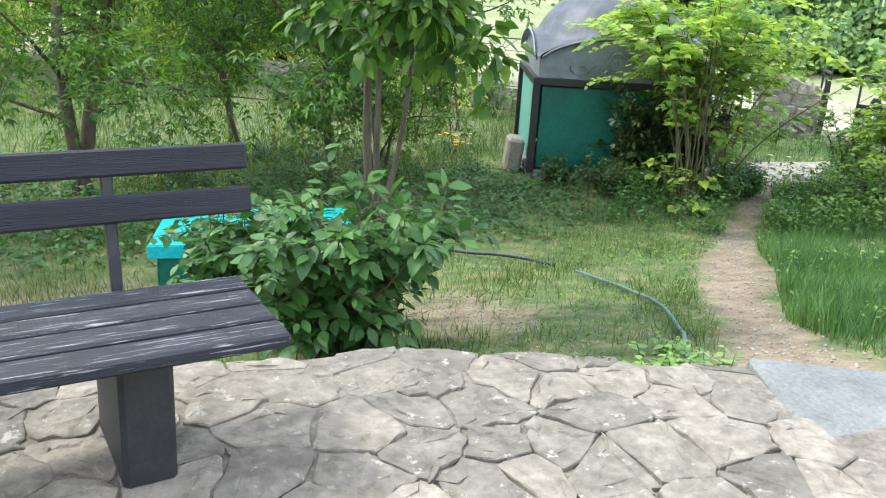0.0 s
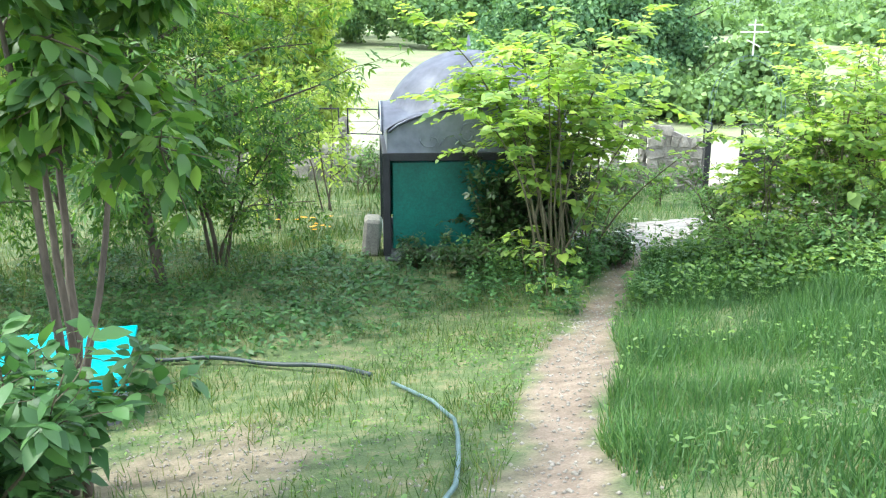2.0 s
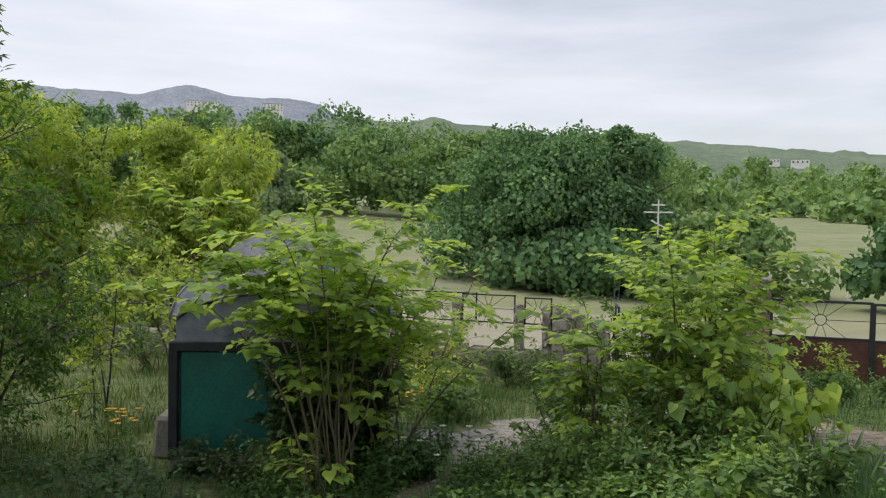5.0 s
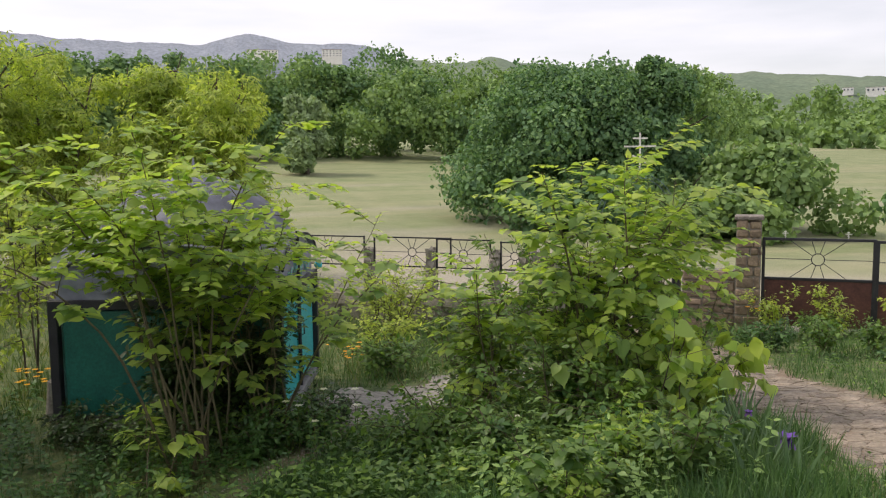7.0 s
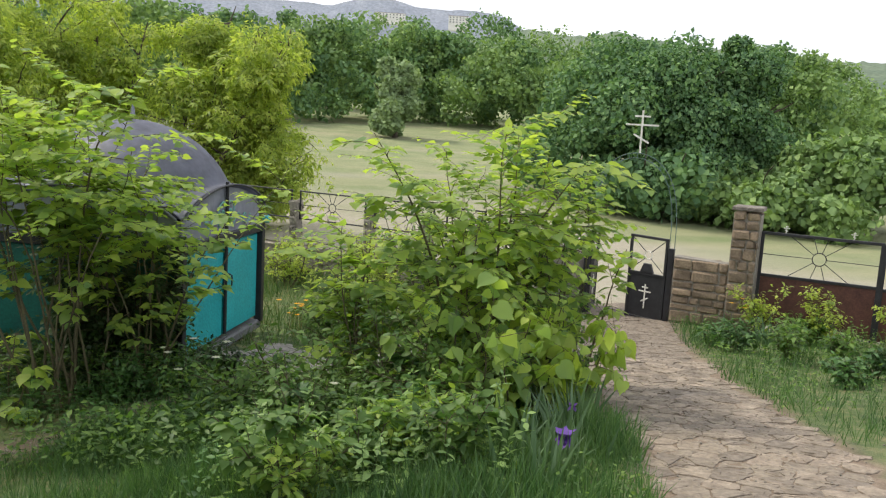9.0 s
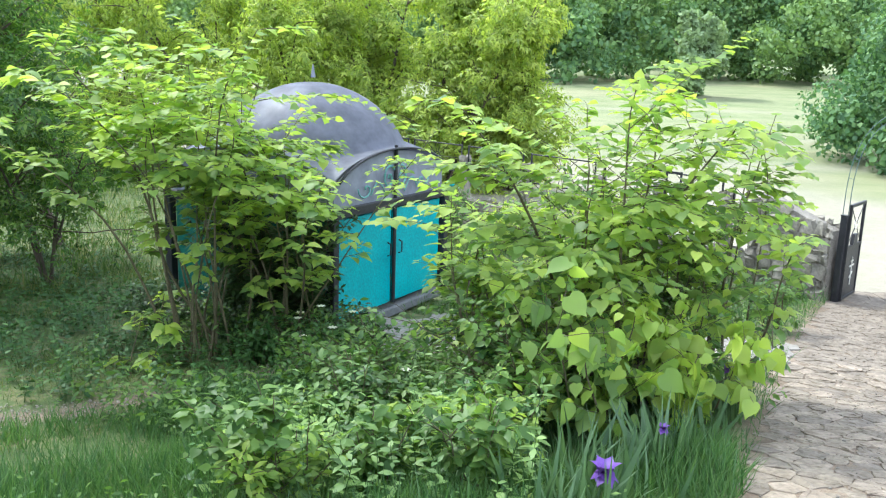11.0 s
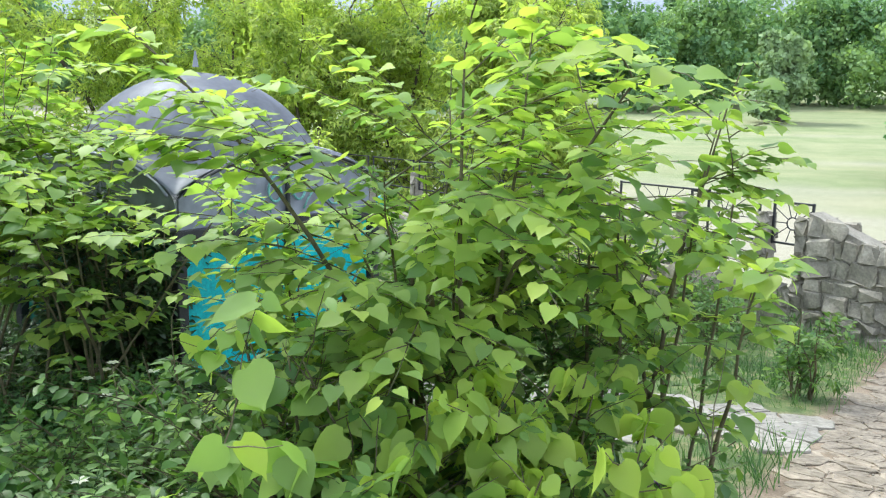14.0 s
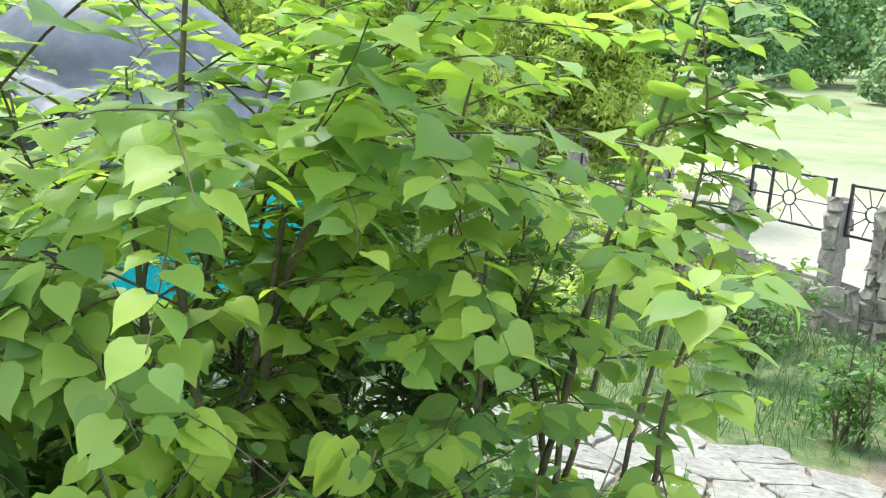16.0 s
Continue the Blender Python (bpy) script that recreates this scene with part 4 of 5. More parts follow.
def stone_wall(name, s0, s1, top0, top1, thick, label, seed, course=0.15, long=0.3, mat=None):
    """A wall of mortar core with each face stone a piece of its own."""
    rng = np.random.default_rng(seed)
    L, tall = s1 - s0, max(top0, top1) - FZ
    w = tagged(new(name, bpy.data.meshes.new(name)), label, "wall", kind="structure")
    w.matrix_world = fence_m(s0, 0, FZ)
    bm = bmesh.new()
    h0, h1 = top0 - FZ - 0.03, top1 - FZ - 0.03
    t = thick / 2 - 0.02
    v = [bm.verts.new(c) for c in ((0, -t, -0.2), (L, -t, -0.2), (L, t, -0.2), (0, t, -0.2), (0, -t, h0), (L, -t, h1), (L, t, h1), (0, t, h0))]
    for f in ((0, 1, 5, 4), (1, 2, 6, 5), (2, 3, 7, 6), (3, 0, 4, 7), (4, 5, 6, 7), (3, 2, 1, 0)):
        bm.faces.new([v[k] for k in f])
    bm.to_mesh(w.data)
    bm.free()
    w.data.materials.append(MORTAR)
    z = -0.05
    while z < tall:
        h = course * rng.uniform(0.75, 1.3)
        x = 0.0
        while x < L - 0.02:
            l = min(long * rng.uniform(0.45, 1.5), L - x)
            lim = h0 + (h1 - h0) * (x + l / 2) / L + 0.03
            if z + h * 0.5 < lim:
                hh = min(h, lim - z + rng.uniform(0, 0.03))
                for side in (-1, 1):
                    b2 = box((max(l - 0.022, 0.03), 0.07, max(hh - 0.022, 0.03)), (x + l / 2, side * (t + rng.uniform(-0.012, 0.01)), z + hh / 2), (0, rng.uniform(-1, 1) * (11 if mat else 2), rng.uniform(-4, 4)), 0.02)
                    for q in b2.verts:
                        q.co += Vector(rng.normal(0, 0.02 if mat else 0.007, 3))
                    part("stone", b2, mat or WALLSTONE, w)
            x += l
        z += h
    return w


def iron_panel(s, length, top, bottom, seed, sheet=None, slope=0.0):
    """A framed iron fence panel with a ring and rays, over an optional sheet."""
    p = tagged(empty("iron_fence", fence_m(s, 0, 0)), "black iron fence panel with ring and radiating bars" + (" over red-brown sheet" if sheet else ""), "fence", "iron fence runs")
    h = top - bottom
    bar = 0.05 if sheet else 0.03
    for x in (0.02, length - 0.02):
        part("upright", box((bar, bar, (top - (sheet or bottom)) + 0.04), (x, 0, (top + (sheet or bottom)) / 2), (0, 0, 0), 0.004), BLACKPAINT, p)
    for z in (top, bottom):
        part("rail", box((length - 0.002, bar * 0.9, bar * 0.9), (length / 2, 0, z), (0, 0, 0), 0.004), BLACKPAINT, p)
    cx, cz, r = length / 2, (top + bottom) / 2, h * 0.15
    part("ring", rod([(cx + r * math.cos(k * math.tau / 20), 0, cz + r * math.sin(k * math.tau / 20)) for k in range(21)], 0.009, 6), BLACKPAINT, p, smooth=True)
    for k in range(10):
        a = math.tau * k / 10
        c, s_ = math.cos(a), math.sin(a)
        far = min((length / 2 - 0.03) / max(abs(c), 1e-3), (h / 2 - 0.02) / max(abs(s_), 1e-3))
        part("ray", rod([(cx + r * c, 0, cz + r * s_), (cx + far * c, 0, cz + far * s_)], 0.006, 5), BLACKPAINT, p)
    if sheet:
        part("sheet", box((length - 0.08, 0.012, bottom - sheet - 0.03), (length / 2, 0, (bottom + sheet) / 2), (0, 0, 0), 0.003), RUST, p, "red-brown rusted sheet")
    return p


def cross(name, at_m, tall, mat, label, bar=0.02, category="cross"):
    """An eight-pointed cross of thin bars, facing along the fence."""
    c = tagged(empty(name, at_m), label, category)
    part("upright", box((bar, bar, tall), (0, 0, tall / 2), (0, 0, 0), 0.002), mat, c)
    part("bar", box((tall * 0.36, bar * 0.9, bar), (0, 0, tall * 0.86), (0, 0, 0), 0.002), mat, c)
    part("bar", box((tall * 0.78, bar * 0.9, bar), (0, 0, tall * 0.66), (0, 0, 0), 0.002), mat, c)
    part("bar", box((tall * 0.42, bar * 0.9, bar), (0, 0, tall * 0.34), (0, 28, 0), 0.002), mat, c)
    return c


def gate_leaf(m, label):
    g = tagged(empty("gate_leaf", m), label, "gate", "gate leaves")
    W, H, mid = 0.74, 1.42, 0.78
    for x in (0.02, W - 0.02):
        part("upright", box((0.045, 0.04, H), (x, 0, H / 2), (0, 0, 0), 0.004), BLACKPAINT, g)
    for z in (0.02, mid, H - 0.02):
        part("rail", box((W, 0.04, 0.045), (W / 2, 0, z), (0, 0, 0), 0.004), BLACKPAINT, g)
    panel = part("sheet", box((W - 0.06, 0.012, mid - 0.06), (W / 2, 0, mid / 2 + 0.01), (0, 0, 0), 0.002), BLACKPAINT, g, "black sheet-metal lower half")
    cx, cz = W / 2, 1.1
    part("ring", rod([(cx + 0.07 * math.cos(k * math.tau / 16), 0, cz + 0.07 * math.sin(k * math.tau / 16)) for k in range(17)], 0.008, 6), WHITEPAINT, g, smooth=True)
    for dx, dz in ((-1, 1), (1, 1), (-1, -1), (1, -1)):
        part("ray", rod([(cx + 0.05 * dx, 0, cz + 0.05 * dz), (cx + 0.33 * dx, 0, cz + 0.28 * dz)], 0.007, 5), BLACKPAINT, g)
    bm = box((0.26, 0.05, 0.16), (cx, 0, 0.88), (0, 0, 0), 0.01)
    for v in bm.verts:
        if v.co.z > 0.88:
            v.co.x = cx + (v.co.x - cx) * 0.55
    part("ornament", bm, BLACKPAINT, g)
    for s in (-1, 1):
        y = s * 0.014
        part("cross_upright", box((0.022, 0.01, 0.42), (cx, y, 0.4), (0, 0, 0), 0.001), WHITEPAINT, panel, "white painted cross")
        part("cross_bar", box((0.12, 0.01, 0.022), (cx, y, 0.55), (0, 0, 0), 0.001), WHITEPAINT, panel)
        part("cross_bar", box((0.24, 0.01, 0.022), (cx, y, 0.48), (0, 0, 0), 0.001), WHITEPAINT, panel)
        part("cross_bar", box((0.15, 0.01, 0.022), (cx, y, 0.34), (0, 28 * s, 0), 0.001), WHITEPAINT, panel)
    return g


def gate():
    for s in (0.0, 1.42):
        gp = tagged(empty("gate_post", fence_m(s, 0, FZ - 0.1)), "black square steel gate post", "post", "gate posts")
        part("shaft", box((0.09, 0.09, 1.38), (0, 0, 0.69), (0, 0, 0), 0.006), BLACKPAINT, gp)
        part("cap", box((0.1, 0.1, 0.02), (0, 0, 1.39), (0, 0, 0), 0.004), BLACKPAINT, gp)
    gate_leaf(pose(FX + 0.06, FY - 0.02, FZ + 0.03, 0, 0, 57), "black iron gate leaf standing open with white cross")
    rx, ry = FX + 0.751 * 1.36, FY - 0.66 * 1.36
    gate_leaf(pose(rx, ry, FZ + 0.03, 0, 0, 118), "black iron gate leaf standing ajar with white cross")
    arch = tagged(empty("gate_arch", fence_m(0.71, 0, -0.22)), "thin green-grey double-rod arch over the gate", "arch")
    for off in (-0.04, 0.04):
        pts = []
        for k in range(33):
            a = math.pi * k / 32
            z = 0.5 + 1.02 * math.sin(a) if 0 < k < 32 else 0.0
            pts.append(((0.71 + off) * math.cos(a), 0, max(0.0, 1.5 * math.sin(a) ** 0.62) + off * math.sin(a)))
        part("rod", rod(pts, 0.006, 6), HOSEGREY, arch, smooth=True)
    for k in range(1, 16):
        a = math.pi * k / 16
        p = [((0.71 + o) * math.cos(a), 0, 1.5 * math.sin(a) ** 0.62 + o * math.sin(a)) for o in (-0.04, 0.04)]
        part("rung", rod(p, 0.004, 5), HOSEGREY, arch)
    cross("gate_cross", fence_m(0.74, 0.02, 1.32), 0.7, WHITEPAINT, "white eight-pointed metal cross on top of the gate arch", 0.028)


gate()
# runs of fence to both sides
for k, s in enumerate((2.78, 4.5, 6.22, 7.94)):
    iron_panel(s, 1.715, 0.22 - 0.02 * k, -0.44 - 0.02 * k, k, sheet=-1.25)
    for q in (0.35, 1.3):
        cross("panel_cross", fence_m(s + q, 0, 0.24 - 0.02 * k), 0.12, WHITEPAINT, "small white metal cross on the fence rail", 0.012)
iron_panel(-1.78, 0.56, 0.05, -0.46, 18)
iron_panel(-3.05, 1.1, 0.08, -0.46, 19)
for k, s in enumerate((-4.35, -6.15, -7.95, -9.75, -11.55, -13.35, -15.15)):
    iron_panel(s, 1.62, 0.1, -0.46, 20 + k)

# ---- irises, flowers, bushes ----
LB = "young linden bush with bright heart-shaped leaves"
SHAPE = [(0.0, 0.25), (0.3, 0.8), (0.55, 1.3), (0.8, 1.35), (1.05, 0.7)]
linden("linden_bush", (10.55, 7.1), LB, 2.6, SHAPE, 9, 8, 3, leaf=0.12, hang=0.3, low=0.3, thick=0.019, arcs=[[(10.5, 7.0, -0.9), (10.36, 6.95, 0.2), (10.0, 6.6, 0.95), (9.6, 6.25, 1.5)], [(10.85, 7.25, -0.95), (10.87, 7.2, 0.1), (11.1, 7.1, 0.55), (11.36, 6.98, 1.0), (11.6, 6.9, 1.35)]])
linden("linden_bush", (11.6, 7.45), LB, 2.45, [(0.0, 0.15), (0.3, 0.45), (0.7, 0.9), (1.05, 0.5)], 8, 9, 4, leaf=0.115, hang=0.3, low=0.25, lean=(0.08, -0.04), spacing=0.048)
linden("linden_bush", (9.7, 7.35), LB, 1.75, [(0.0, 0.2), (0.4, 0.7), (0.8, 0.8), (1.05, 0.4)], 6, 7, 16, leaf=0.115, low=0.3)
PB = "upright shrub with fine narrow green leaves among the linden"
bush("privet_bush", (10.75, 7.75), PB, 2.1, 0.5, 14, 13, 5.0, LANCE, 0.08, MIDGREEN, 23, hang=0.1, flat=0.6, thick=0.008)
bush("privet_bush", (11.25, 7.7), PB, 1.8, 0.5, 10, 11, 4.5, LANCE, 0.08, MIDGREEN, 24, hang=0.1, flat=0.6, thick=0.008)
bush("linden_bush", (10.7, 6.3), "low linden shoots with large hanging yellow-green leaves", 1.2, 0.8, 9, 7, 1.3, HEART, 0.145, LIME, 5, hang=1.0, flat=0.25)
bush("linden_bush", (11.2, 6.45), "low linden shoots with large hanging yellow-green leaves", 1.0, 0.55, 9, 6, 1.6, HEART, 0.14, YOUNGLIME, 6, hang=1.0, flat=0.25)
bush("leafy_bush", (10.2, 6.5), "dense green bush under the linden", 1.0, 0.9, 18, 9, 3.2, OVATE, 0.085, MIDGREEN, 6)
bush("leafy_bush", (11.2, 6.9), "dense green bush under the linden", 1.0, 0.8, 16, 9, 3.2, OVATE, 0.08, MIDGREEN, 7)
bush("leafy_bush", (9.9, 8.2), "dense green bush by the flagstone walk", 1.2, 0.7, 12, 9, 2.6, OVATE, 0.08, MIDGREEN, 8)
bush("leafy_bush", (9.2, 6.9), "low green bush by the dirt path", 0.7, 0.7, 14, 8, 3.0, OVATE, 0.08, MIDGREEN, 17)
rp = random.Random(8)
for k in range(13):
    x, y = rp.uniform(8.7, 10.2), rp.uniform(4.6, 6.6)
    bush("leafy_weed", (x, y), "leafy green weed standing in tall grass", rp.uniform(0.4, 0.75), rp.uniform(0.25, 0.4), rp.randint(4, 8), 6, 2.4, OVATE if k % 3 else HEART, rp.uniform(0.07, 0.11), (MIDGREEN, ELDERLEAF, MIDGREEN, LIME)[k % 4], 240 + k, group="weeds by the paved path", thick=0.006)
for k in range(12):
    x, y = rp.uniform(13.6, 18.2), rp.uniform(7.0, 10.4)
    if along_line(PAVED, np.array([x]), np.array([y]))[0] > 1.0 and (x - 14.55) * 0.66 + (y - 13.39) * 0.75 < -0.5:
        bush("leafy_weed", (x, y), "leafy green weed by the iron fence", rp.uniform(0.35, 0.7), 0.35, 6, 6, 2.6, DIAMOND, 0.1, (MIDGREEN, ELDERLEAF)[k % 2], 280 + k, group="weeds by the iron fence", thick=0.006)
WB = "tall linden shoots with layered lime leaves at the well house"
WELLSHAPE = [(0.0, 0.2), (0.36, 0.42), (0.52, 1.2), (0.7, 1.5), (0.88, 1.15), (1.05, 0.5)]
linden("linden_bush", (7.15, 8.15), WB, 3.15, WELLSHAPE, 12, 8, 9, leaf=0.125, hang=0.12, low=0.4, arcs=[[(6.9, 8.0, -1.15), (6.5, 7.8, 0.1), (5.9, 7.5, 0.8), (5.2, 7.25, 1.05)], [(7.0, 8.0, -1.15), (6.6, 8.1, 0.5), (6.1, 8.2, 1.3), (5.6, 8.2, 1.75)], [(7.1, 8.1, -1.15), (6.9, 7.9, 0.4), (6.5, 7.4, 1.2), (6.2, 6.9, 1.55)], [(7.2, 8.2, -1.15), (7.3, 8.0, 0.6), (7.5, 7.7, 1.4), (7.9, 7.5, 1.9)]], spacing=0.046)
linden("linden_bush", (7.75, 8.5), WB, 2.7, [(0.0, 0.2), (0.35, 0.5), (0.6, 0.95), (1.05, 0.45)], 8, 9, 18, leaf=0.12, hang=0.15, low=0.3, lean=(0.12, 0))
linden("linden_bush", (6.75, 7.7), "low linden shoots with lime leaves before the well house", 0.75, [(0.0, 0.15), (0.5, 0.35), (1.05, 0.25)], 3, 4, 19, leaf=0.13, hang=0.5, low=0.2, thick=0.008)
bush("climbing_vine", (7.5, 9.25), "dark green climber covering the well house corner", 1.7, 0.75, 24, 10, 4.0, OVATE, 0.085, DARKLEAF, 11)
bush("climbing_vine", (7.05, 9.25), "dark green climber covering the well house corner", 1.35, 0.45, 16, 9, 3.6, OVATE, 0.095, DARKLEAF, 25)
bush("climbing_vine", (7.9, 9.1), "dark green climber covering the well house corner", 1.55, 0.35, 16, 9, 4.0, OVATE, 0.08, DARKLEAF, 12)
for k, (x, y) in enumerate(((6.1, 9.55), (6.7, 9.2), (7.2, 8.6), (8.2, 8.3), (8.5, 8.8), (7.7, 8.2), (6.4, 8.9))):
    bush("leafy_weed", (x, y), "low dark leafy weed at the well house foot", 0.45, 0.4, 9, 7, 3.0, OVATE, 0.07, ELDERLEAF if k % 2 else DARKLEAF, 200 + k, group="weeds at the well house", thick=0.006)
bush("elder_shrub", (1.38, 3.75), "bushy green elder shrub beside the bench", 1.0, 0.58, 22, 10, 3.0, OVATE, 0.125, ELDERLEAF, 13, hang=0.35)
bush("elder_shrub", (1.1, 4.7), "bushy green elder shrub before the hatch", 0.95, 0.55, 16, 9, 3.0, OVATE, 0.12, ELDERLEAF, 14, hang=0.35)
bush("yellow_shrub", (11.0, 14.6), "yellow-flowering shrub by the fence", 1.3, 1.0, 16, 9, 3.2, OVATE, 0.09, YELLOWLEAF, 15)
for k, (x, y, tl, sp) in enumerate(((9.6, 15.6, 1.0, 0.9), (8.3, 16.8, 1.1, 0.9), (12.4, 13.6, 0.8, 0.7), (6.6, 18.0, 1.2, 1.0), (10.4, 12.6, 0.7, 0.7), (9.9, 11.2, 0.6, 0.5))):
    bush("fence_shrub", (x, y), "loose green shrub along the fence", tl, sp, 12, 8, 2.6, DIAMOND, 0.1, YELLOWLEAF if k in (0, 4) else MIDGREEN, 210 + k, group="shrubs along the fence")
for k, (x, y) in enumerate(((13.0, 10.9), (12.4, 12.4), (16.3, 11.0), (16.9, 10.3), (17.7, 9.6), (18.4, 9.0))):
    bush("rose_bush", (x, y), "small rose bush with fresh yellow-green leaves", 0.85, 0.4, 8, 6, 3.0, DIAMOND, 0.085, YELLOWLEAF if k > 1 else MIDGREEN, 30 + k, group="rose bushes by the fence")

# ---- trees ----
tree("ash_tree", (1.8, 4.65), "young multi-stemmed tree with drooping green leaves over the hatch", 3.9, 1.05, 4, TREELEAF, 0.125, 4.0, 41, trunk=0.03, clear=0.6, lean=(-0.06, 0.06), boughs=9, twigs=7, hang=0.6)
tree("garden_tree", (3.07, 10.2), "dark leafy garden tree with slim upright trunk", 5.6, 2.9, 1, TREELEAF, 0.24, 3.6, 42, shape=PINNATE, trunk=0.075, clear=0.2, boughs=32, twigs=9)
tree("garden_tree", (2.3, 13.6), "slim garden tree with dark bark", 5.2, 2.0, 2, TREELEAF, 0.24, 4.0, 43, shape=PINNATE, trunk=0.06, clear=0.25, boughs=11)
tree("garden_tree", (0.0, 10.2), "dark leafy garden tree with upright trunk", 5.8, 2.4, 2, TREELEAF, 0.24, 4.0, 44, shape=PINNATE, trunk=0.09, clear=0.15, boughs=13)
tree("garden_tree", (-2.6, 9.0), "dark leafy garden tree with upright trunk", 5.8, 2.4, 2, TREELEAF, 0.24, 4.0, 47, shape=PINNATE, trunk=0.09, clear=0.15, boughs=13)
tree("garden_sapling", (3.87, 10.8), "small multi-trunk garden tree with spreading leafy boughs", 2.9, 1.35, 4, TREELEAF, 0.19, 1.9, 45, shape=PINNATE, trunk=0.032, clear=0.35, boughs=8, twigs=6)
tree("garden_sapling", (5.3, 13.6), "thin garden sapling with sparse yellowish leaves", 3.0, 1.0, 3, YELLOWLEAF, 0.1, 2.0, 46, trunk=0.02, clear=0.3, boughs=7)
tree("garden_sapling", (6.6, 14.6), "thin garden sapling with sparse yellowish leaves", 2.8, 1.0, 3, YELLOWLEAF, 0.1, 2.0, 48, trunk=0.02, clear=0.3, boughs=7)
for k, (x, y, h, r) in enumerate(((9.3, 24.5, 5.9, 2.0), (7.6, 23.6, 6.6, 2.4), (5.4, 25.0, 6.4, 2.5), (3.0, 24.0, 6.7, 2.7), (0.3, 25.0, 7.6, 3.0), (-3.0, 25.0, 8.0, 3.2), (-7.0, 23.0, 8.0, 3.4))):
    tree("box_elder_tree", (x, y), "yellow-green box elder tree behind the fence", h, r, 3, YELLOWLEAF, 0.42, 2.5, 50 + k, shape=PINNATE, trunk=0.09, clear=0.04, group="box elders behind the fence", boughs=15, twigs=8, hang=0.7)
far_tree("broad_tree", (25.2, 32.5), "broad dense dark green tree in the field", 6.9, 4.4, HAZYWOOD, 60, 70, 900, 0.19, foot=0.0)
far_tree("broad_tree", (28.2, 31.6), "broad dense dark green tree in the field", 7.3, 3.1, HAZYWOOD, 61, 50, 700, 0.19, foot=0.0)
far_tree("field_bush", (24.0, 29.0), "bramble thicket before the big tree", 2.2, 3.0, HAZYWOOD, 62, 26, 420, 0.26, foot=0.0)
far_tree("field_bush", (30.5, 27.0), "rounded green thicket in the field", 3.6, 3.2, HAZYWOODPALE, 63, 26, 460, 0.28, foot=0.0)
far_tree("field_bush", (27.5, 27.6), "rounded green thicket in the field", 2.0, 3.0, HAZYWOODPALE, 64, 22, 420, 0.26, foot=0.0)
far_tree("field_tree", (19.7, 59.8), "lone pale green tree at the field's edge", 6.6, 2.0, WILLOWLEAF, 65, 40, 420, 0.3, foot=-0.22)
far_tree("field_bush", (34.0, 20.5), "rounded green thicket in the field", 4.2, 2.4, HAZYWOOD, 66, 22, 420, 0.3, foot=0.0)


def woods(name, spots, label, mat, seed, size, lobes=26, leaves=95):
    """Crowns that stand close and reach the ground, each of many small leafy lobes."""
    rng = np.random.default_rng(seed)
    P, A, N, S = [], [], [], []
    for x, y, h, r in spots:
        z = z_at(x, y)
        k = lobes
        az, up = rng.uniform(0, math.tau, k), rng.uniform(0.0, 1.0, k) ** 0.85
        rad = r * np.sqrt(np.maximum(0.05, 1 - up ** 2.2)) * rng.uniform(0.75, 1.05, k)
        C = np.stack([x + rad * np.cos(az), y + rad * np.sin(az), z + 0.06 * h + up * h * 0.8], -1)
        R = r * rng.uniform(0.18, 0.34, k)
        d = rng.normal(0, 1, (k, leaves, 3))
        d /= np.linalg.norm(d, axis=2, keepdims=True)
        p = C[:, None] + d * R[:, None, None] * rng.uniform(0.55, 1.1, (k, leaves, 1)) * np.array([1, 1, 0.85])
        P.append(p.reshape(-1, 3))
        N.append((d + 0.5 * rng.normal(0, 1, d.shape) + np.array([0, 0, 0.5])).reshape(-1, 3))
    P, N = np.concatenate(P), np.concatenate(N)
    P[:, 2] = np.maximum(P[:, 2], height(P[:, 0], P[:, 1]) + 0.1)
    A = rng.normal(0, 1, P.shape) + np.array([0, 0, -0.2])
    me = scatter(name, FLAKE, P, A, N, size * rng.uniform(0.6, 1.4, len(P)), mat)
    tagged(new(name, me), label, "woods", kind="stuff")


rw = random.Random(5)
spots = [[], []]
for k in range(96):
    x = -70 + k * 2.1 + rw.uniform(-1.5, 1.5)
    y = 74 + 10 * math.sin(k * 0.3) * 0.5 + rw.uniform(-3, 6) - 0.16 * max(0, x - 20)
    if x - 7 < 0.8 * y:
        spots[k % 2].append((x, y, rw.uniform(7, 10.5), rw.uniform(3.5, 5)))
for k in range(60):
    x = -90 + k * 4.2 + rw.uniform(-2, 2)
    if x < 75:
        spots[k % 2].append((x, 98 + rw.uniform(-6, 10) - 0.2 * max(0, x - 20), rw.uniform(9, 13), rw.uniform(4.5, 6.5)))
woods("far_woods", spots[0], "belt of dark green woods beyond the field", HAZYWOODMID, 70, 0.4)
woods("far_woods", spots[1], "belt of lighter green woods beyond the field", HAZYWOODPALE, 71, 0.4)

scrub = []
for k in range(70):
    a, d = radians(rw.uniform(20, 62)), rw.uniform(190, 300)
    scrub.append((7 + d * math.sin(a), d * math.cos(a), rw.uniform(8, 14), rw.uniform(6, 10)))
for k in range(40):
    a, d = radians(rw.uniform(40, 62)), rw.uniform(120, 230)
    scrub.append((7 + d * math.sin(a), d * math.cos(a), rw.uniform(2, 4), rw.uniform(3, 6)))
woods("far_scrub", scrub, "scattered scrub and trees on the far slope", HAZYWOODPALE, 72, 1.2, 10, 40)


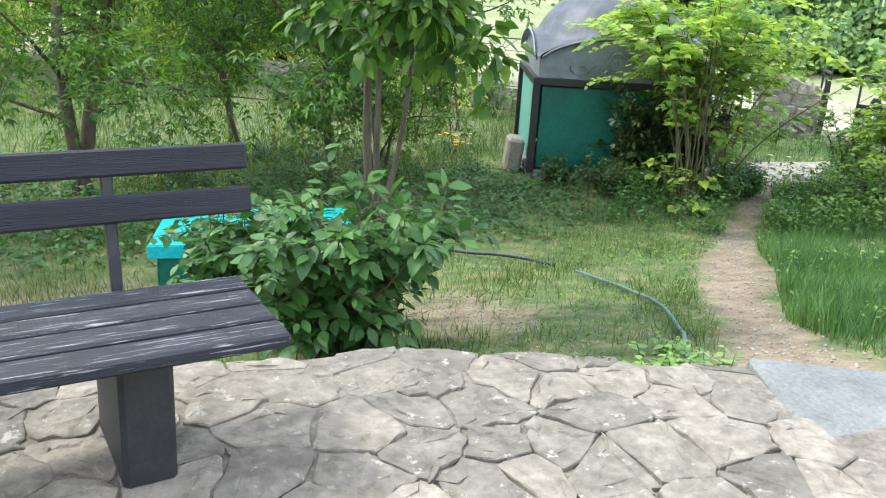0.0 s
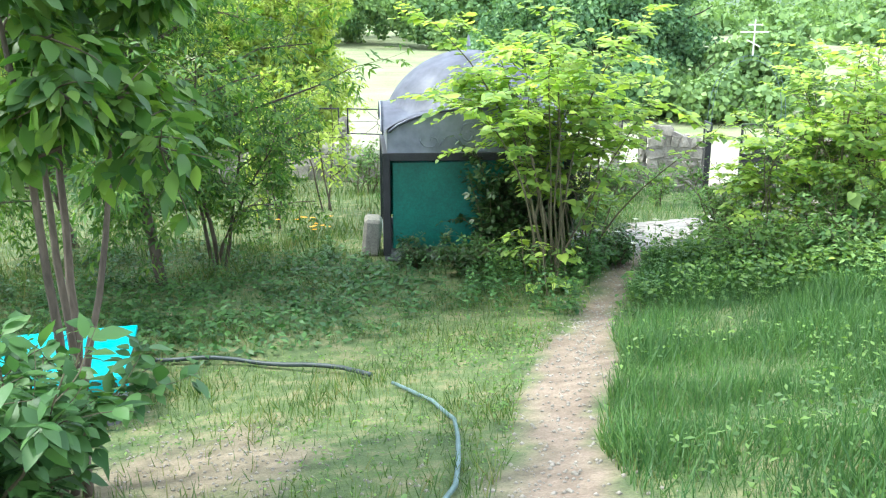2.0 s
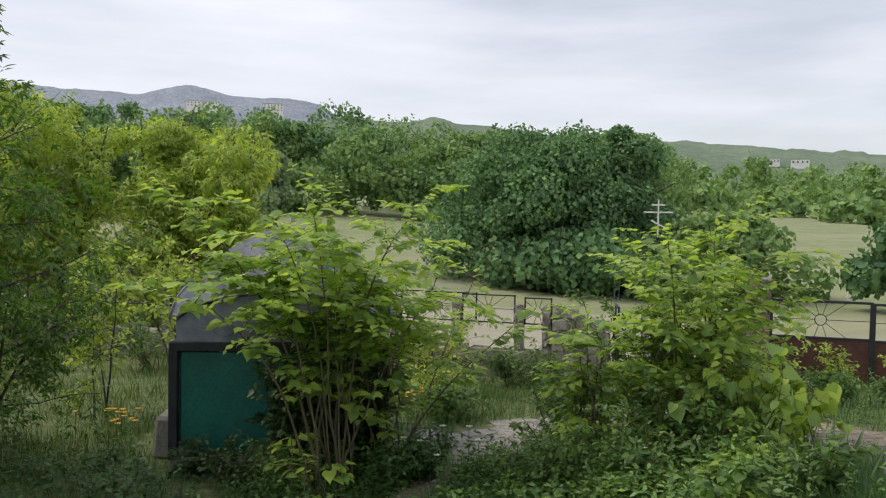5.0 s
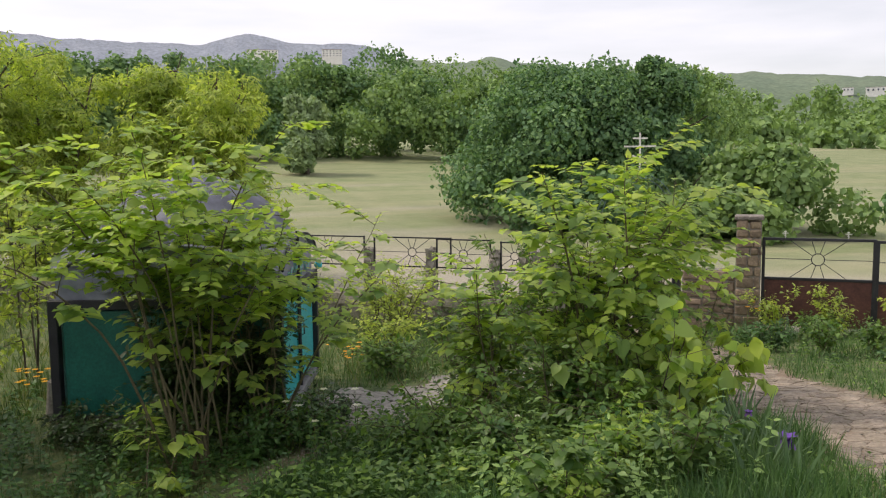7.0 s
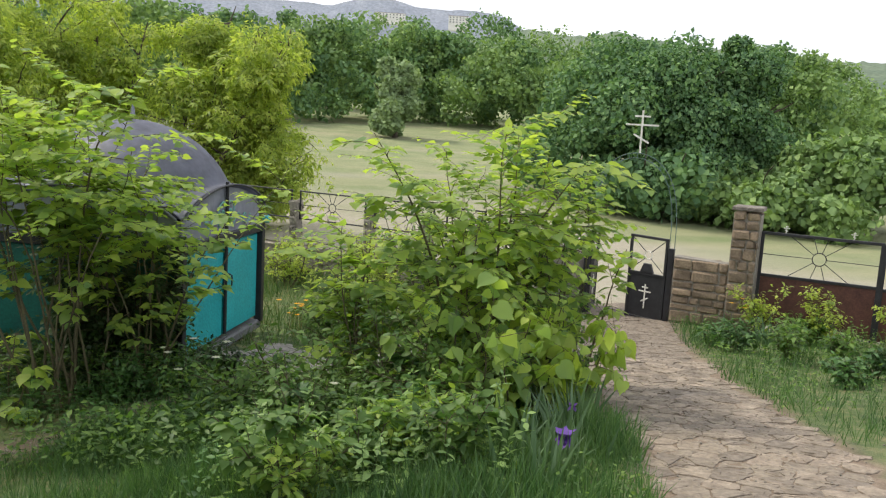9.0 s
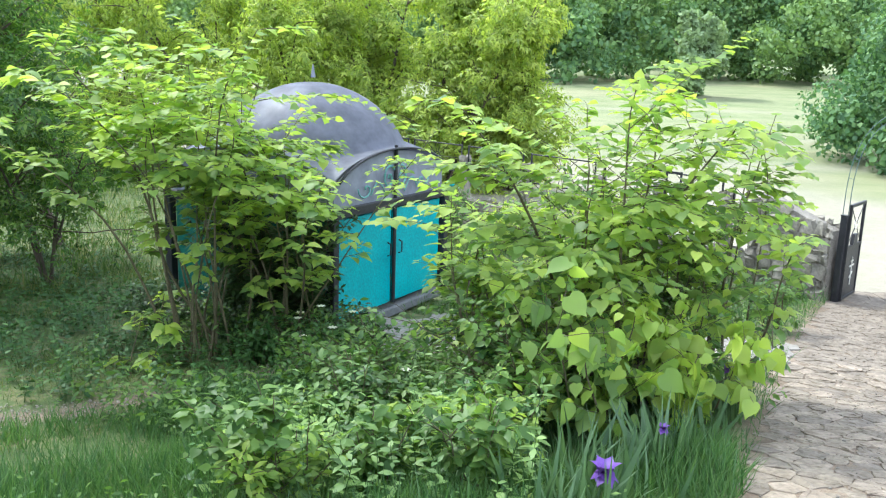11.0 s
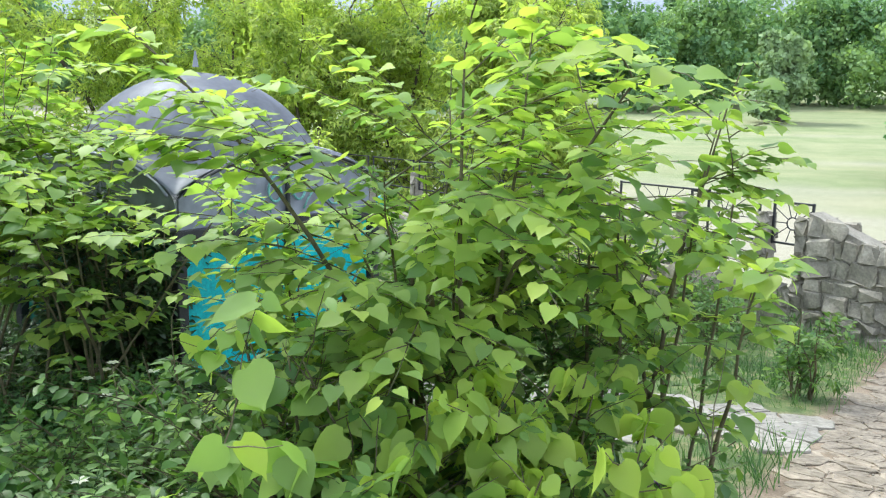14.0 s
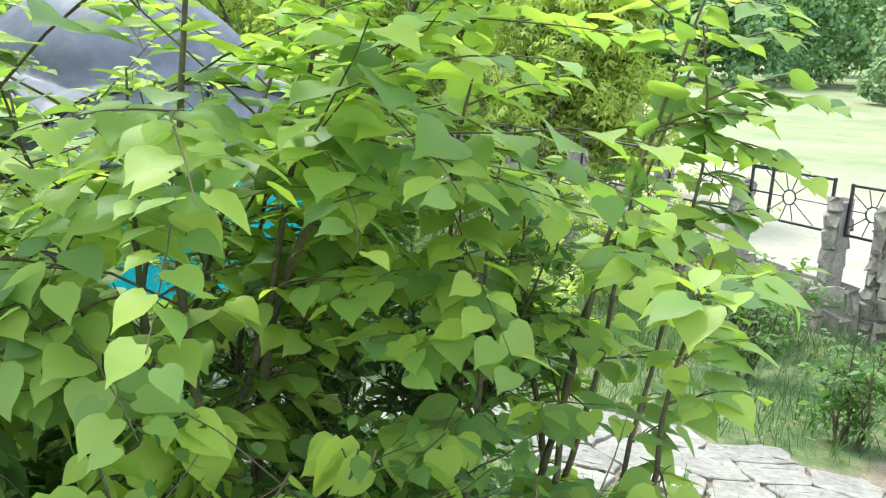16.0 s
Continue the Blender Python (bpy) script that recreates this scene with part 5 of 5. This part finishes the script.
def ridge(name, dist, profile, mat, label, seed, bumps, thick):
    """A far wooded ridge seen against the sky: azimuth in degrees from +y to +x, height as a share of its distance."""
    rng = np.random.default_rng(seed)
    az = np.linspace(profile[0][0], profile[-1][0], 420)
    h = np.interp(az, [p[0] for p in profile], [p[1] for p in profile]) * dist
    h = h + np.convolve(rng.normal(0, 1, len(az) + 8), np.ones(5) / 5, "same")[4:-4] * bumps
    rows = []
    for d, k in ((dist - thick, 0.0), (dist - thick * 0.5, 0.6), (dist, 1.0), (dist + thick, 0.5)):
        rows.append(np.stack([7 + d * np.sin(np.radians(az)), d * np.cos(np.radians(az)), np.where(k > 0, h * k, -20)], -1))
    n = len(az)
    i, j = np.meshgrid(np.arange(3), np.arange(n - 1), indexing="ij")
    q = np.stack([i * n + j, i * n + j + 1, (i + 1) * n + j + 1, (i + 1) * n + j], -1).reshape(-1, 4)
    tagged(new(name, raw_mesh(name, np.concatenate(rows), q, mat, False)), label, "hill", kind="structure")


ridge("backdrop_hill", 1900, [(-60, 0.10), (-30, 0.115), (-6, 0.136), (0, 0.131), (6, 0.130), (9, 0.144), (10.5, 0.138), (12, 0.133), (15, 0.134), (17.5, 0.129), (19.5, 0.108), (26, 0.08), (70, 0.05)], HAZYHILL, "wooded hills on the horizon, tinted haze blue-grey", 80, 3.5, 300)
ridge("backdrop_ridge", 420, [(-60, 0.07), (0, 0.09), (14, 0.10), (19, 0.117), (25, 0.116), (33, 0.105), (40, 0.096), (49, 0.085), (60, 0.07), (80, 0.05)], RIDGEWOOD, "dark green wooded ridge beyond the fields", 81, 1.6, 120)


def far_house(name, az, elev, dist, w, d, h, floors, cols, label, roof=True):
    a = radians(az)
    x, y, z = 7 + dist * math.sin(a), dist * math.cos(a), elev * dist
    b = tagged(empty(name, pose(x, y, z, 0, 0, -az)), label, "building")
    part("wall", box((w, d, h * 2), (0, 0, 0), (0, 0, 0), 0.02), RENDERWALL, b)
    part("roof", box((w * 1.03, d * 1.03, h * 0.08), (0, 0, h * 1.04), (0, 0, 0), 0.05), ROOFTILE, b)
    for f in range(floors):
        for c in range(cols):
            part("window", box((w / cols * 0.34, 0.4, h / floors * 0.4), ((c + 0.5) / cols * w - w / 2, -d / 2 - 0.15, h - (f + 0.5) * h / floors), (0, 0, 0), 0.02), WINDOWDARK, b)


far_house("apartment_block", 9.9, 0.119, 1500, 52, 16, 9, 2, 9, "pale long building under the hill")
far_house("apartment_block", 14.4, 0.118, 1500, 34, 16, 12, 3, 6, "pale pinkish block under the hill")
far_house("far_house", 48.4, 0.068, 372, 7, 5, 1.8, 1, 4, "white far-off house among trees")
far_house("far_house", 46.9, 0.0695, 372, 4, 5, 1.5, 1, 3, "white far-off house among trees")


# ---- irises and grass ----
def iris(x, y, tall, seed, bloom=0.1):
    rng = np.random.default_rng(seed)
    z = z_at(x, y)
    root = plant("iris", (x, y, z), "purple bearded iris with grey-green sword leaves", "flower", "irises by the paved path")
    line = curve_line(rng, (x, y, z), (0.05, 0.02, 1), tall, 5, 0.08)
    add_mesh("stalk", tubes("stalk", [(line, 0.006, 0.005)], IRISLEAF, 6), root)
    k = 12
    P = np.repeat(line[-1:], k, 0)
    ang = np.arange(k) * math.tau / 6
    A = np.stack([np.cos(ang), np.sin(ang), np.where(np.arange(k) < 6, 1.0, -0.5)], -1)
    N = np.stack([-np.cos(ang), -np.sin(ang), np.full(k, 0.6)], -1)
    add_mesh("bloom", scatter("bloom", HEART, P, A, N, np.full(k, bloom), PETAL), root)
    m = 16
    P = np.stack([x + rng.normal(0, 0.08, m), y + rng.normal(0, 0.08, m), np.full(m, z)], -1)
    A = np.stack([rng.normal(0, 0.25, m), rng.normal(0, 0.25, m), np.ones(m)], -1)
    wide = (BLADE[0] * np.array([2.3, 1, 1]), BLADE[1])
    add_mesh("leaves", scatter("leaves", wide, P, A, rng.normal(0, 1, (m, 3)), rng.uniform(0.3, 0.55, m), IRISLEAF), root)


for k, (x, y, t) in enumerate(((10.59, 4.71, 0.27), (11.62, 6.75, 0.42), (11.75, 6.95, 0.4), (11.0, 5.5, 0.28))):
    iris(x, y, t, 90 + k, 0.09 if k == 0 else 0.045)


def sword_clump(x, y, seed):
    rng = np.random.default_rng(seed)
    m = 22
    P = np.stack([x + rng.normal(0, 0.1, m), y + rng.normal(0, 0.1, m), np.full(m, z_at(x, y))], -1)
    A = np.stack([rng.normal(0, 0.28, m), rng.normal(0, 0.28, m), np.ones(m)], -1)
    wide = (BLADE[0] * np.array([2.2, 1, 1]), BLADE[1])
    root = plant("iris_clump", (x, y, z_at(x, y)), "clump of grey-green iris sword leaves without flowers", "plant", "iris clumps by the paved path")
    add_mesh("leaves", scatter("leaves", wide, P, A, rng.normal(0, 1, (m, 3)), rng.uniform(0.25, 0.5, m), IRISLEAF), root)


for k, (x, y) in enumerate(((10.75, 5.0), (10.4, 4.5), (10.9, 5.4), (11.15, 5.75), (10.55, 5.3), (11.3, 6.2), (16.1, 10.4), (15.6, 10.6))):
    sword_clump(x, y, 260 + k)


def clear_of_paths(X, Y):
    ok = (along_line(PAVED, X, Y) > 0.74) & (along_line(LINK, X, Y) > 0.68) & ~((X > 8.5) & (X < 10.1) & (Y > 8.5) & (Y < 10.5))
    wide = np.interp(Y, [2, 2.6, 3.5, 5, 6.5, 9], [0.55, 0.32, 0.22, 0.34, 0.18, 0.2])
    ok &= along_line(DIRT_PATH, X, Y) > wide
    ok &= ~((Y < 2.72 - 0.36 * np.maximum(0, X - 1.2)) & (X < 3.5))
    c, s = math.cos(radians(WELL_TURN)), math.sin(radians(WELL_TURN))
    u, v = (X - WX) * c + (Y - WY) * s, -(X - WX) * s + (Y - WY) * c
    ok &= ~((abs(u) < 1.22) & (abs(v) < 1.22))
    ok &= ~((abs(X - 1.5) < 0.85) & (abs(Y - 6.7) < 0.8))
    ok &= (X - 14.55) * 0.66 + (Y - 13.39) * 0.75 < -0.1
    return ok


def grass(name, count, area, low, high, mat, seed, label, patch=0.0, wide=1.0, right=False):
    rng = np.random.default_rng(seed)
    x0, x1, y0, y1 = area
    X, Y = rng.uniform(x0, x1, count), rng.uniform(y0, y1, count)
    dens = 0.5 + 0.5 * np.sin(X * 2.3 + 1.1 * np.sin(Y * 1.7)) * np.sin(Y * 2.6 - 0.7 * np.sin(X * 1.9))
    keep = clear_of_paths(X, Y) & (rng.random(count) > patch * (1 - dens))
    bare = np.hypot((X - 2.4) / 1.0, (Y - 4.6) / 1.1) < 0.7
    keep &= ~(bare & (rng.random(count) > 0.3))
    if right:
        keep &= X - np.interp(Y, [p[1] for p in DIRT_PATH], [p[0] for p in DIRT_PATH]) > 0.15
    X, Y, dens = X[keep], Y[keep], dens[keep]
    n = len(X)
    P = np.stack([X, Y, height(X, Y) - 0.01], -1)
    A = np.stack([rng.normal(0, 0.35, n), rng.normal(0, 0.35, n), np.ones(n)], -1)
    S = rng.uniform(low, high, n) * (0.6 + 0.6 * dens)
    shape = (BLADE[0] * np.array([wide, 1, 1]), BLADE[1])
    tagged(new(name, scatter(name, shape, P, A, rng.normal(0, 1, (n, 3)), S, mat)), label, "grass", kind="stuff")


grass("lawn_grass", 120000, (-3, 8.0, 2.0, 12.5), 0.04, 0.14, GRASS, 100, "thin uneven lawn grass", 0.8, 1.5)
grass("tall_grass", 90000, (4.0, 11.5, 1.0, 8.5), 0.07, 0.28, GRASSBLUE, 101, "tall fresh grass beside the path", 0.8, 1.0, True)
grass("tall_grass", 24000, (3.7, 8.0, 1.0, 5.0), 0.06, 0.22, GRASSBLUE, 105, "fresh grass between the path and the terrace", 0.2, 1.2, True)
grass("tall_grass", 50000, (8.0, 20.0, 5.0, 17.0), 0.1, 0.3, GRASSBLUE, 102, "tall fresh grass along the fence", 0.4, 1.0)
grass("tall_grass", 30000, (7.4, 11.4, 3.0, 7.2), 0.1, 0.33, GRASSBLUE, 104, "tall fresh grass beside the paved path", 0.45, 1.0)
grass("meadow_grass", 34000, (-6, 12, 10.0, 22.0), 0.12, 0.35, GRASS, 103, "rough meadow grass under the trees", 0.4, 1.3)


def weeds(name, count, area, size, mat, seed, label, tall=0.25, shape=DIAMOND):
    rng = np.random.default_rng(seed)
    x0, x1, y0, y1 = area
    X, Y = rng.uniform(x0, x1, count), rng.uniform(y0, y1, count)
    dens = np.sin(X * 1.7 + 2 * np.sin(Y)) * np.sin(Y * 1.9 + seed)
    keep = clear_of_paths(X, Y) & (dens > 0.0 - 0.3 * rng.random(count))
    X, Y = X[keep], Y[keep]
    n = len(X)
    P = np.stack([X, Y, height(X, Y) + tall * rng.random(n) ** 1.3], -1)
    A = rng.normal(0, 1, (n, 3)) * np.array([1, 1, 0.3])
    N = np.array([0, 0, 1.0]) + 0.5 * rng.normal(0, 1, (n, 3))
    tagged(new(name, scatter(name, shape, P, A, N, size * rng.uniform(0.5, 1.2, n), mat)), label, "weeds", kind="stuff")


def herbs(name, count, area, low, high, leaf, mat, seed, label, shape=OVATE):
    """A patch of upright leafy herbs: thin stems with pairs of drooping leaves up to the tip."""
    rng = np.random.default_rng(seed)
    x0, x1, y0, y1 = area
    X, Y = rng.uniform(x0, x1, count), rng.uniform(y0, y1, count)
    keep = clear_of_paths(X, Y) & (along_line(PAVED, X, Y) > 0.95) & (np.sin(X * 2.1 + 2 * np.sin(Y * 1.3) + seed) * np.sin(Y * 2.4 + seed) > -0.45)
    stems, P, A, N, S = [], [], [], [], []
    for x, y in zip(X[keep], Y[keep]):
        tall = rng.uniform(low, high)
        line = curve_line(rng, (x, y, z_at(x, y) - 0.02), (rng.normal(0, 0.18), rng.normal(0, 0.18), 1), tall, 5, 0.15)
        stems.append((line, 0.004, 0.0015))
        pairs = max(4, int(tall / 0.065))
        a0 = rng.uniform(0, math.tau)
        for q in range(pairs):
            t = 0.15 + 0.85 * (q + 0.5) / pairs
            p = np.array([np.interp(t * 5, np.arange(6), line[:, k]) for k in range(3)])
            for side in (0, math.pi):
                a = a0 + q * 1.57 + side + rng.normal(0, 0.25)
                P.append(p), A.append((math.cos(a), math.sin(a), rng.uniform(-0.35, 0.45) + 0.5 * (t > 0.9)))
                N.append((rng.normal(0, 0.25), rng.normal(0, 0.25), 1.0))
                S.append(leaf * rng.uniform(0.7, 1.2) * (1.1 - 0.55 * t))
    root = tagged(empty(name, pose(x0, y0, z_at(x0, y0))), label, "weeds", kind="stuff")
    add_mesh("stems", tubes("stems", stems, GRASSBLUE, 3), root)
    add_mesh("leaves", scatter("leaves", shape, np.array(P), np.array(A), np.array(N), np.array(S), mat), root)


herbs("leafy_herbs", 170, (8.7, 10.3, 4.5, 6.9), 0.25, 0.6, 0.10, HERBPALE, 300, "patch of upright leafy green weeds beside the paved path")
herbs("leafy_herbs", 150, (8.4, 10.3, 4.8, 6.9), 0.2, 0.5, 0.09, ELDERLEAF, 301, "patch of darker leafy weeds before the lindens")
herbs("leafy_herbs", 60, (8.6, 10.3, 4.8, 6.6), 0.35, 0.8, 0.12, HERBPALE, 302, "pale green upright weeds with narrow leaves", LANCE)
herbs("leafy_herbs", 260, (5.4, 9.0, 6.6, 9.0), 0.2, 0.5, 0.09, ELDERLEAF, 303, "dark leafy weeds at the foot of the well house lindens")
herbs("leafy_herbs", 620, (-1.5, 5.6, 7.4, 13.0), 0.12, 0.36, 0.12, ELDERLEAF, 304, "grey-green ground plants under the garden trees")
herbs("leafy_herbs", 110, (1.7, 3.0, 2.2, 3.0), 0.06, 0.16, 0.085, HERBPALE, 306, "low fresh green plants along the terrace edge")
herbs("leafy_herbs", 160, (12.0, 19.0, 7.0, 12.5), 0.2, 0.5, 0.09, MIDGREEN, 305, "leafy green weeds along the iron fence")


weeds("weeds", 20000, (6.4, 11.4, 5.6, 9.4), 0.075, MIDGREEN, 110, "low leafy weeds between the bushes", 0.45)
weeds("weeds", 2600, (8.6, 10.3, 4.4, 7.0), 0.08, LIME, 115, "fresh yellow-green weeds beside the paved path", 0.4)
weeds("weeds", 9000, (2.0, 9.0, 7.5, 11.0), 0.06, ELDERLEAF, 111, "low leafy weeds round the well house", 0.22)
weeds("weeds", 9000, (12.5, 20.0, 6.0, 13.0), 0.05, MIDGREEN, 112, "low leafy weeds along the fence", 0.3)
weeds("weeds", 9000, (-2.0, 5.6, 7.0, 11.0), 0.09, ELDERLEAF, 113, "patch of grey-green ground leaves under the trees", 0.14)



def flowers(name, at, count, spread, low, high, mat, size, seed, label):
    rng = np.random.default_rng(seed)
    X, Y = at[0] + rng.normal(0, spread, count), at[1] + rng.normal(0, spread, count)
    Z = height(X, Y) + rng.uniform(low, high, count)
    root = plant(name, (at[0], at[1], z_at(*at)), label, "flower")
    add_mesh("stalk", tubes("stalk", [(np.array([(x, y, z_at(x, y)), (x, y, z)]), 0.004, 0.003) for x, y, z in zip(X, Y, Z)], GRASS, 4), root)["kind"] = "stuff"
    k = 7
    ang = np.arange(k) * math.tau / k
    A = np.stack([np.cos(ang), np.sin(ang), np.full(k, 0.35)], -1)
    for x, y, z in zip(X, Y, Z):
        add_mesh("bloom", scatter("bloom", OVATE, np.tile([[x, y, z]], (k, 1)), A, np.tile([[0, 0, 1.0]], (k, 1)), size, mat), root)


flowers("marigold_clump", (5.4, 11.9), 14, 0.16, 0.25, 0.5, YELLOWPETAL, 0.05, 220, "clump of orange-yellow flowers beside the well house")
flowers("marigold_clump", (9.5, 11.6), 12, 0.16, 0.2, 0.45, YELLOWPETAL, 0.05, 221, "clump of orange-yellow flowers beside the well house")
flowers("yellow_iris_clump", (16.2, 11.2), 6, 0.2, 0.4, 0.6, YELLOWPETAL, 0.05, 222, "few yellow flowers by the stone pillar")
flowers("white_umbel", (8.3, 8.0), 6, 0.35, 0.3, 0.6, WHITEPETAL, 0.05, 223, "scattered white flower heads among dark weeds")
flowers("white_umbel", (9.4, 6.2), 5, 0.4, 0.25, 0.5, WHITEPETAL, 0.045, 224, "scattered white flower heads among green weeds")

weeds("weeds", 9000, (2.0, 7.5, 3.0, 9.0), 0.035, MIDGREEN, 116, "small clover leaves in the lawn", 0.06)
weeds("weeds", 12000, (4.0, 11.0, 1.6, 6.5), 0.045, MIDGREEN, 117, "small leaves among the tall grass", 0.22)


def pebbles(name, count, line, spread, size, mat, seed, label):
    """Small loose stones strewn along a path."""
    rng = np.random.default_rng(seed)
    line = np.array(line)
    k = rng.integers(0, len(line) - 1, count)
    f = rng.random((count, 1))
    XY = line[k] + f * (line[k + 1] - line[k]) + rng.normal(0, spread, (count, 2))
    P = np.column_stack([XY, height(XY[:, 0], XY[:, 1]) + 0.002])
    shape = (np.array([(-0.5, 0, 0), (0.5, 0, 0.05), (0, -0.45, 0), (0.1, 0.45, 0), (0, 0, 0.4), (0, 0, -0.2)]), np.array([(0, 2, 4), (2, 1, 4), (1, 3, 4), (3, 0, 4), (2, 0, 5), (1, 2, 5), (3, 1, 5), (0, 3, 5)]))
    flat = np.tile([[0, 0, 1.0]], (count, 1))
    A = np.column_stack([rng.normal(0, 1, (count, 2)), np.zeros(count)])
    tagged(new(name, scatter(name, shape, P, A, flat, size * rng.uniform(0.3, 1.3, count), mat)), label, "gravel", kind="stuff")


pebbles("path_gravel", 1500, DIRT_PATH, 0.2, 0.03, RUBBLE, 270, "small pale stones on the dirt path")
pebbles("path_gravel", 900, [(1.8, 3.1), (2.6, 3.0), (2.6, 4.6), (2.2, 5.2)], 0.4, 0.025, RUBBLE, 271, "small stones and crumbs on bare soil")
pebbles("path_gravel", 1200, PAVED[:7], 0.4, 0.022, RUBBLE, 272, "small crumbs of stone on the paved path")
pebbles("terrace_gravel", 900, [(-1.0, 1.4), (1.0, 2.0), (2.6, 1.4)], 0.5, 0.018, SOILROUGH, 273, "earth crumbs between the terrace stones")

# ---- walls and paving stones ----
stone_wall("wall_gate_right", 1.5, 2.36, -0.27, -0.3, 0.3, "low brown stone wall beside the gate", 120)
stone_wall("wall_pillar", 2.36, 2.76, 0.52, 0.52, 0.42, "brown stone fence pillar with flat cap", 121, 0.16, 0.24)
tagged(link("pillar_cap", box((0.46, 0.48, 0.07), (0, 0, 0), (0, 0, 0), 0.015), STONE), "pale flat capstone on the fence pillar", "capstone").matrix_world = fence_m(2.56, 0, 0.575)
stone_wall("wall_gate_left", -1.2, -0.1, 0.0, -0.42, 0.34, "broken-topped rubble stone wall beside the gate", 122, 0.19, 0.24, RUBBLE)
for k, s in enumerate((-1.4, -1.95, -3.22, -4.52, -6.32, -8.12, -9.92, -11.72)):
    stone_wall("wall_post", s, s + 0.17, -0.1, -0.1, 0.22, "narrow stone fence post", 130 + k, 0.18, 0.2, RUBBLE)
stone_wall("wall_low", -15.3, -1.4, -1.0, -1.0, 0.24, "low stone plinth wall under the iron fence", 140, 0.28, 0.6, RUBBLE)

paving(terrace, lambda x, y: on_terrace(x, y) and not (abs(x - 3.0) < 0.36 and abs(y - 1.72) < 0.26), -1.0, 3.8, 0.6, 2.95, 0.25, 0.004, 0.06, 0.0, 150, limit=290, top=lambda x, y: 0.009 - 0.05 * max(0.0, x - 2.2), jitter=0.42, trim=lambda x: 2.66 - 0.36 * max(0.0, x - 1.2) - 0.1 * max(0.0, x - 2.4) + 0.02 * math.sin(5 * x))
step_slab = tagged(link("step_slab", box((0.95, 0.72, 0.09), (3.02, 1.66, -0.075), (2, 4, -20), 0.015), SLAB), "pale worn concrete slab at the terrace edge", "slab")
paved = tagged(new("pavement_path", bpy.data.meshes.new("pavement_path")), "path paved with worn tan stones leading to the gate", "pavement", kind="structure")
paving(paved, lambda x, y: along_line(PAVED, np.array([x]), np.array([y]))[0] < 0.74, 10.3, 16.0, 3.0, 13.3, 0.125, 0.002, 0.06, 0.006, 151, limit=300, stretch=2.1, jitter=0.4, material=PATHSTONE)
walkway = tagged(new("pavement_walkway", bpy.data.meshes.new("pavement_walkway")), "short walkway of broad pale flagstones to the well house", "pavement", kind="structure")
paving(walkway, lambda x, y: along_line(LINK, np.array([x]), np.array([y]))[0] < 0.62 and along_line(PAVED, np.array([x]), np.array([y]))[0] > 0.8 or (8.6 < x < 10.1 and 8.5 < y < 10.4), 8.2, 13.4, 8.4, 10.8, 0.4, 0.01, 0.07, 0.025, 152, limit=90, material=WALKSTONE)
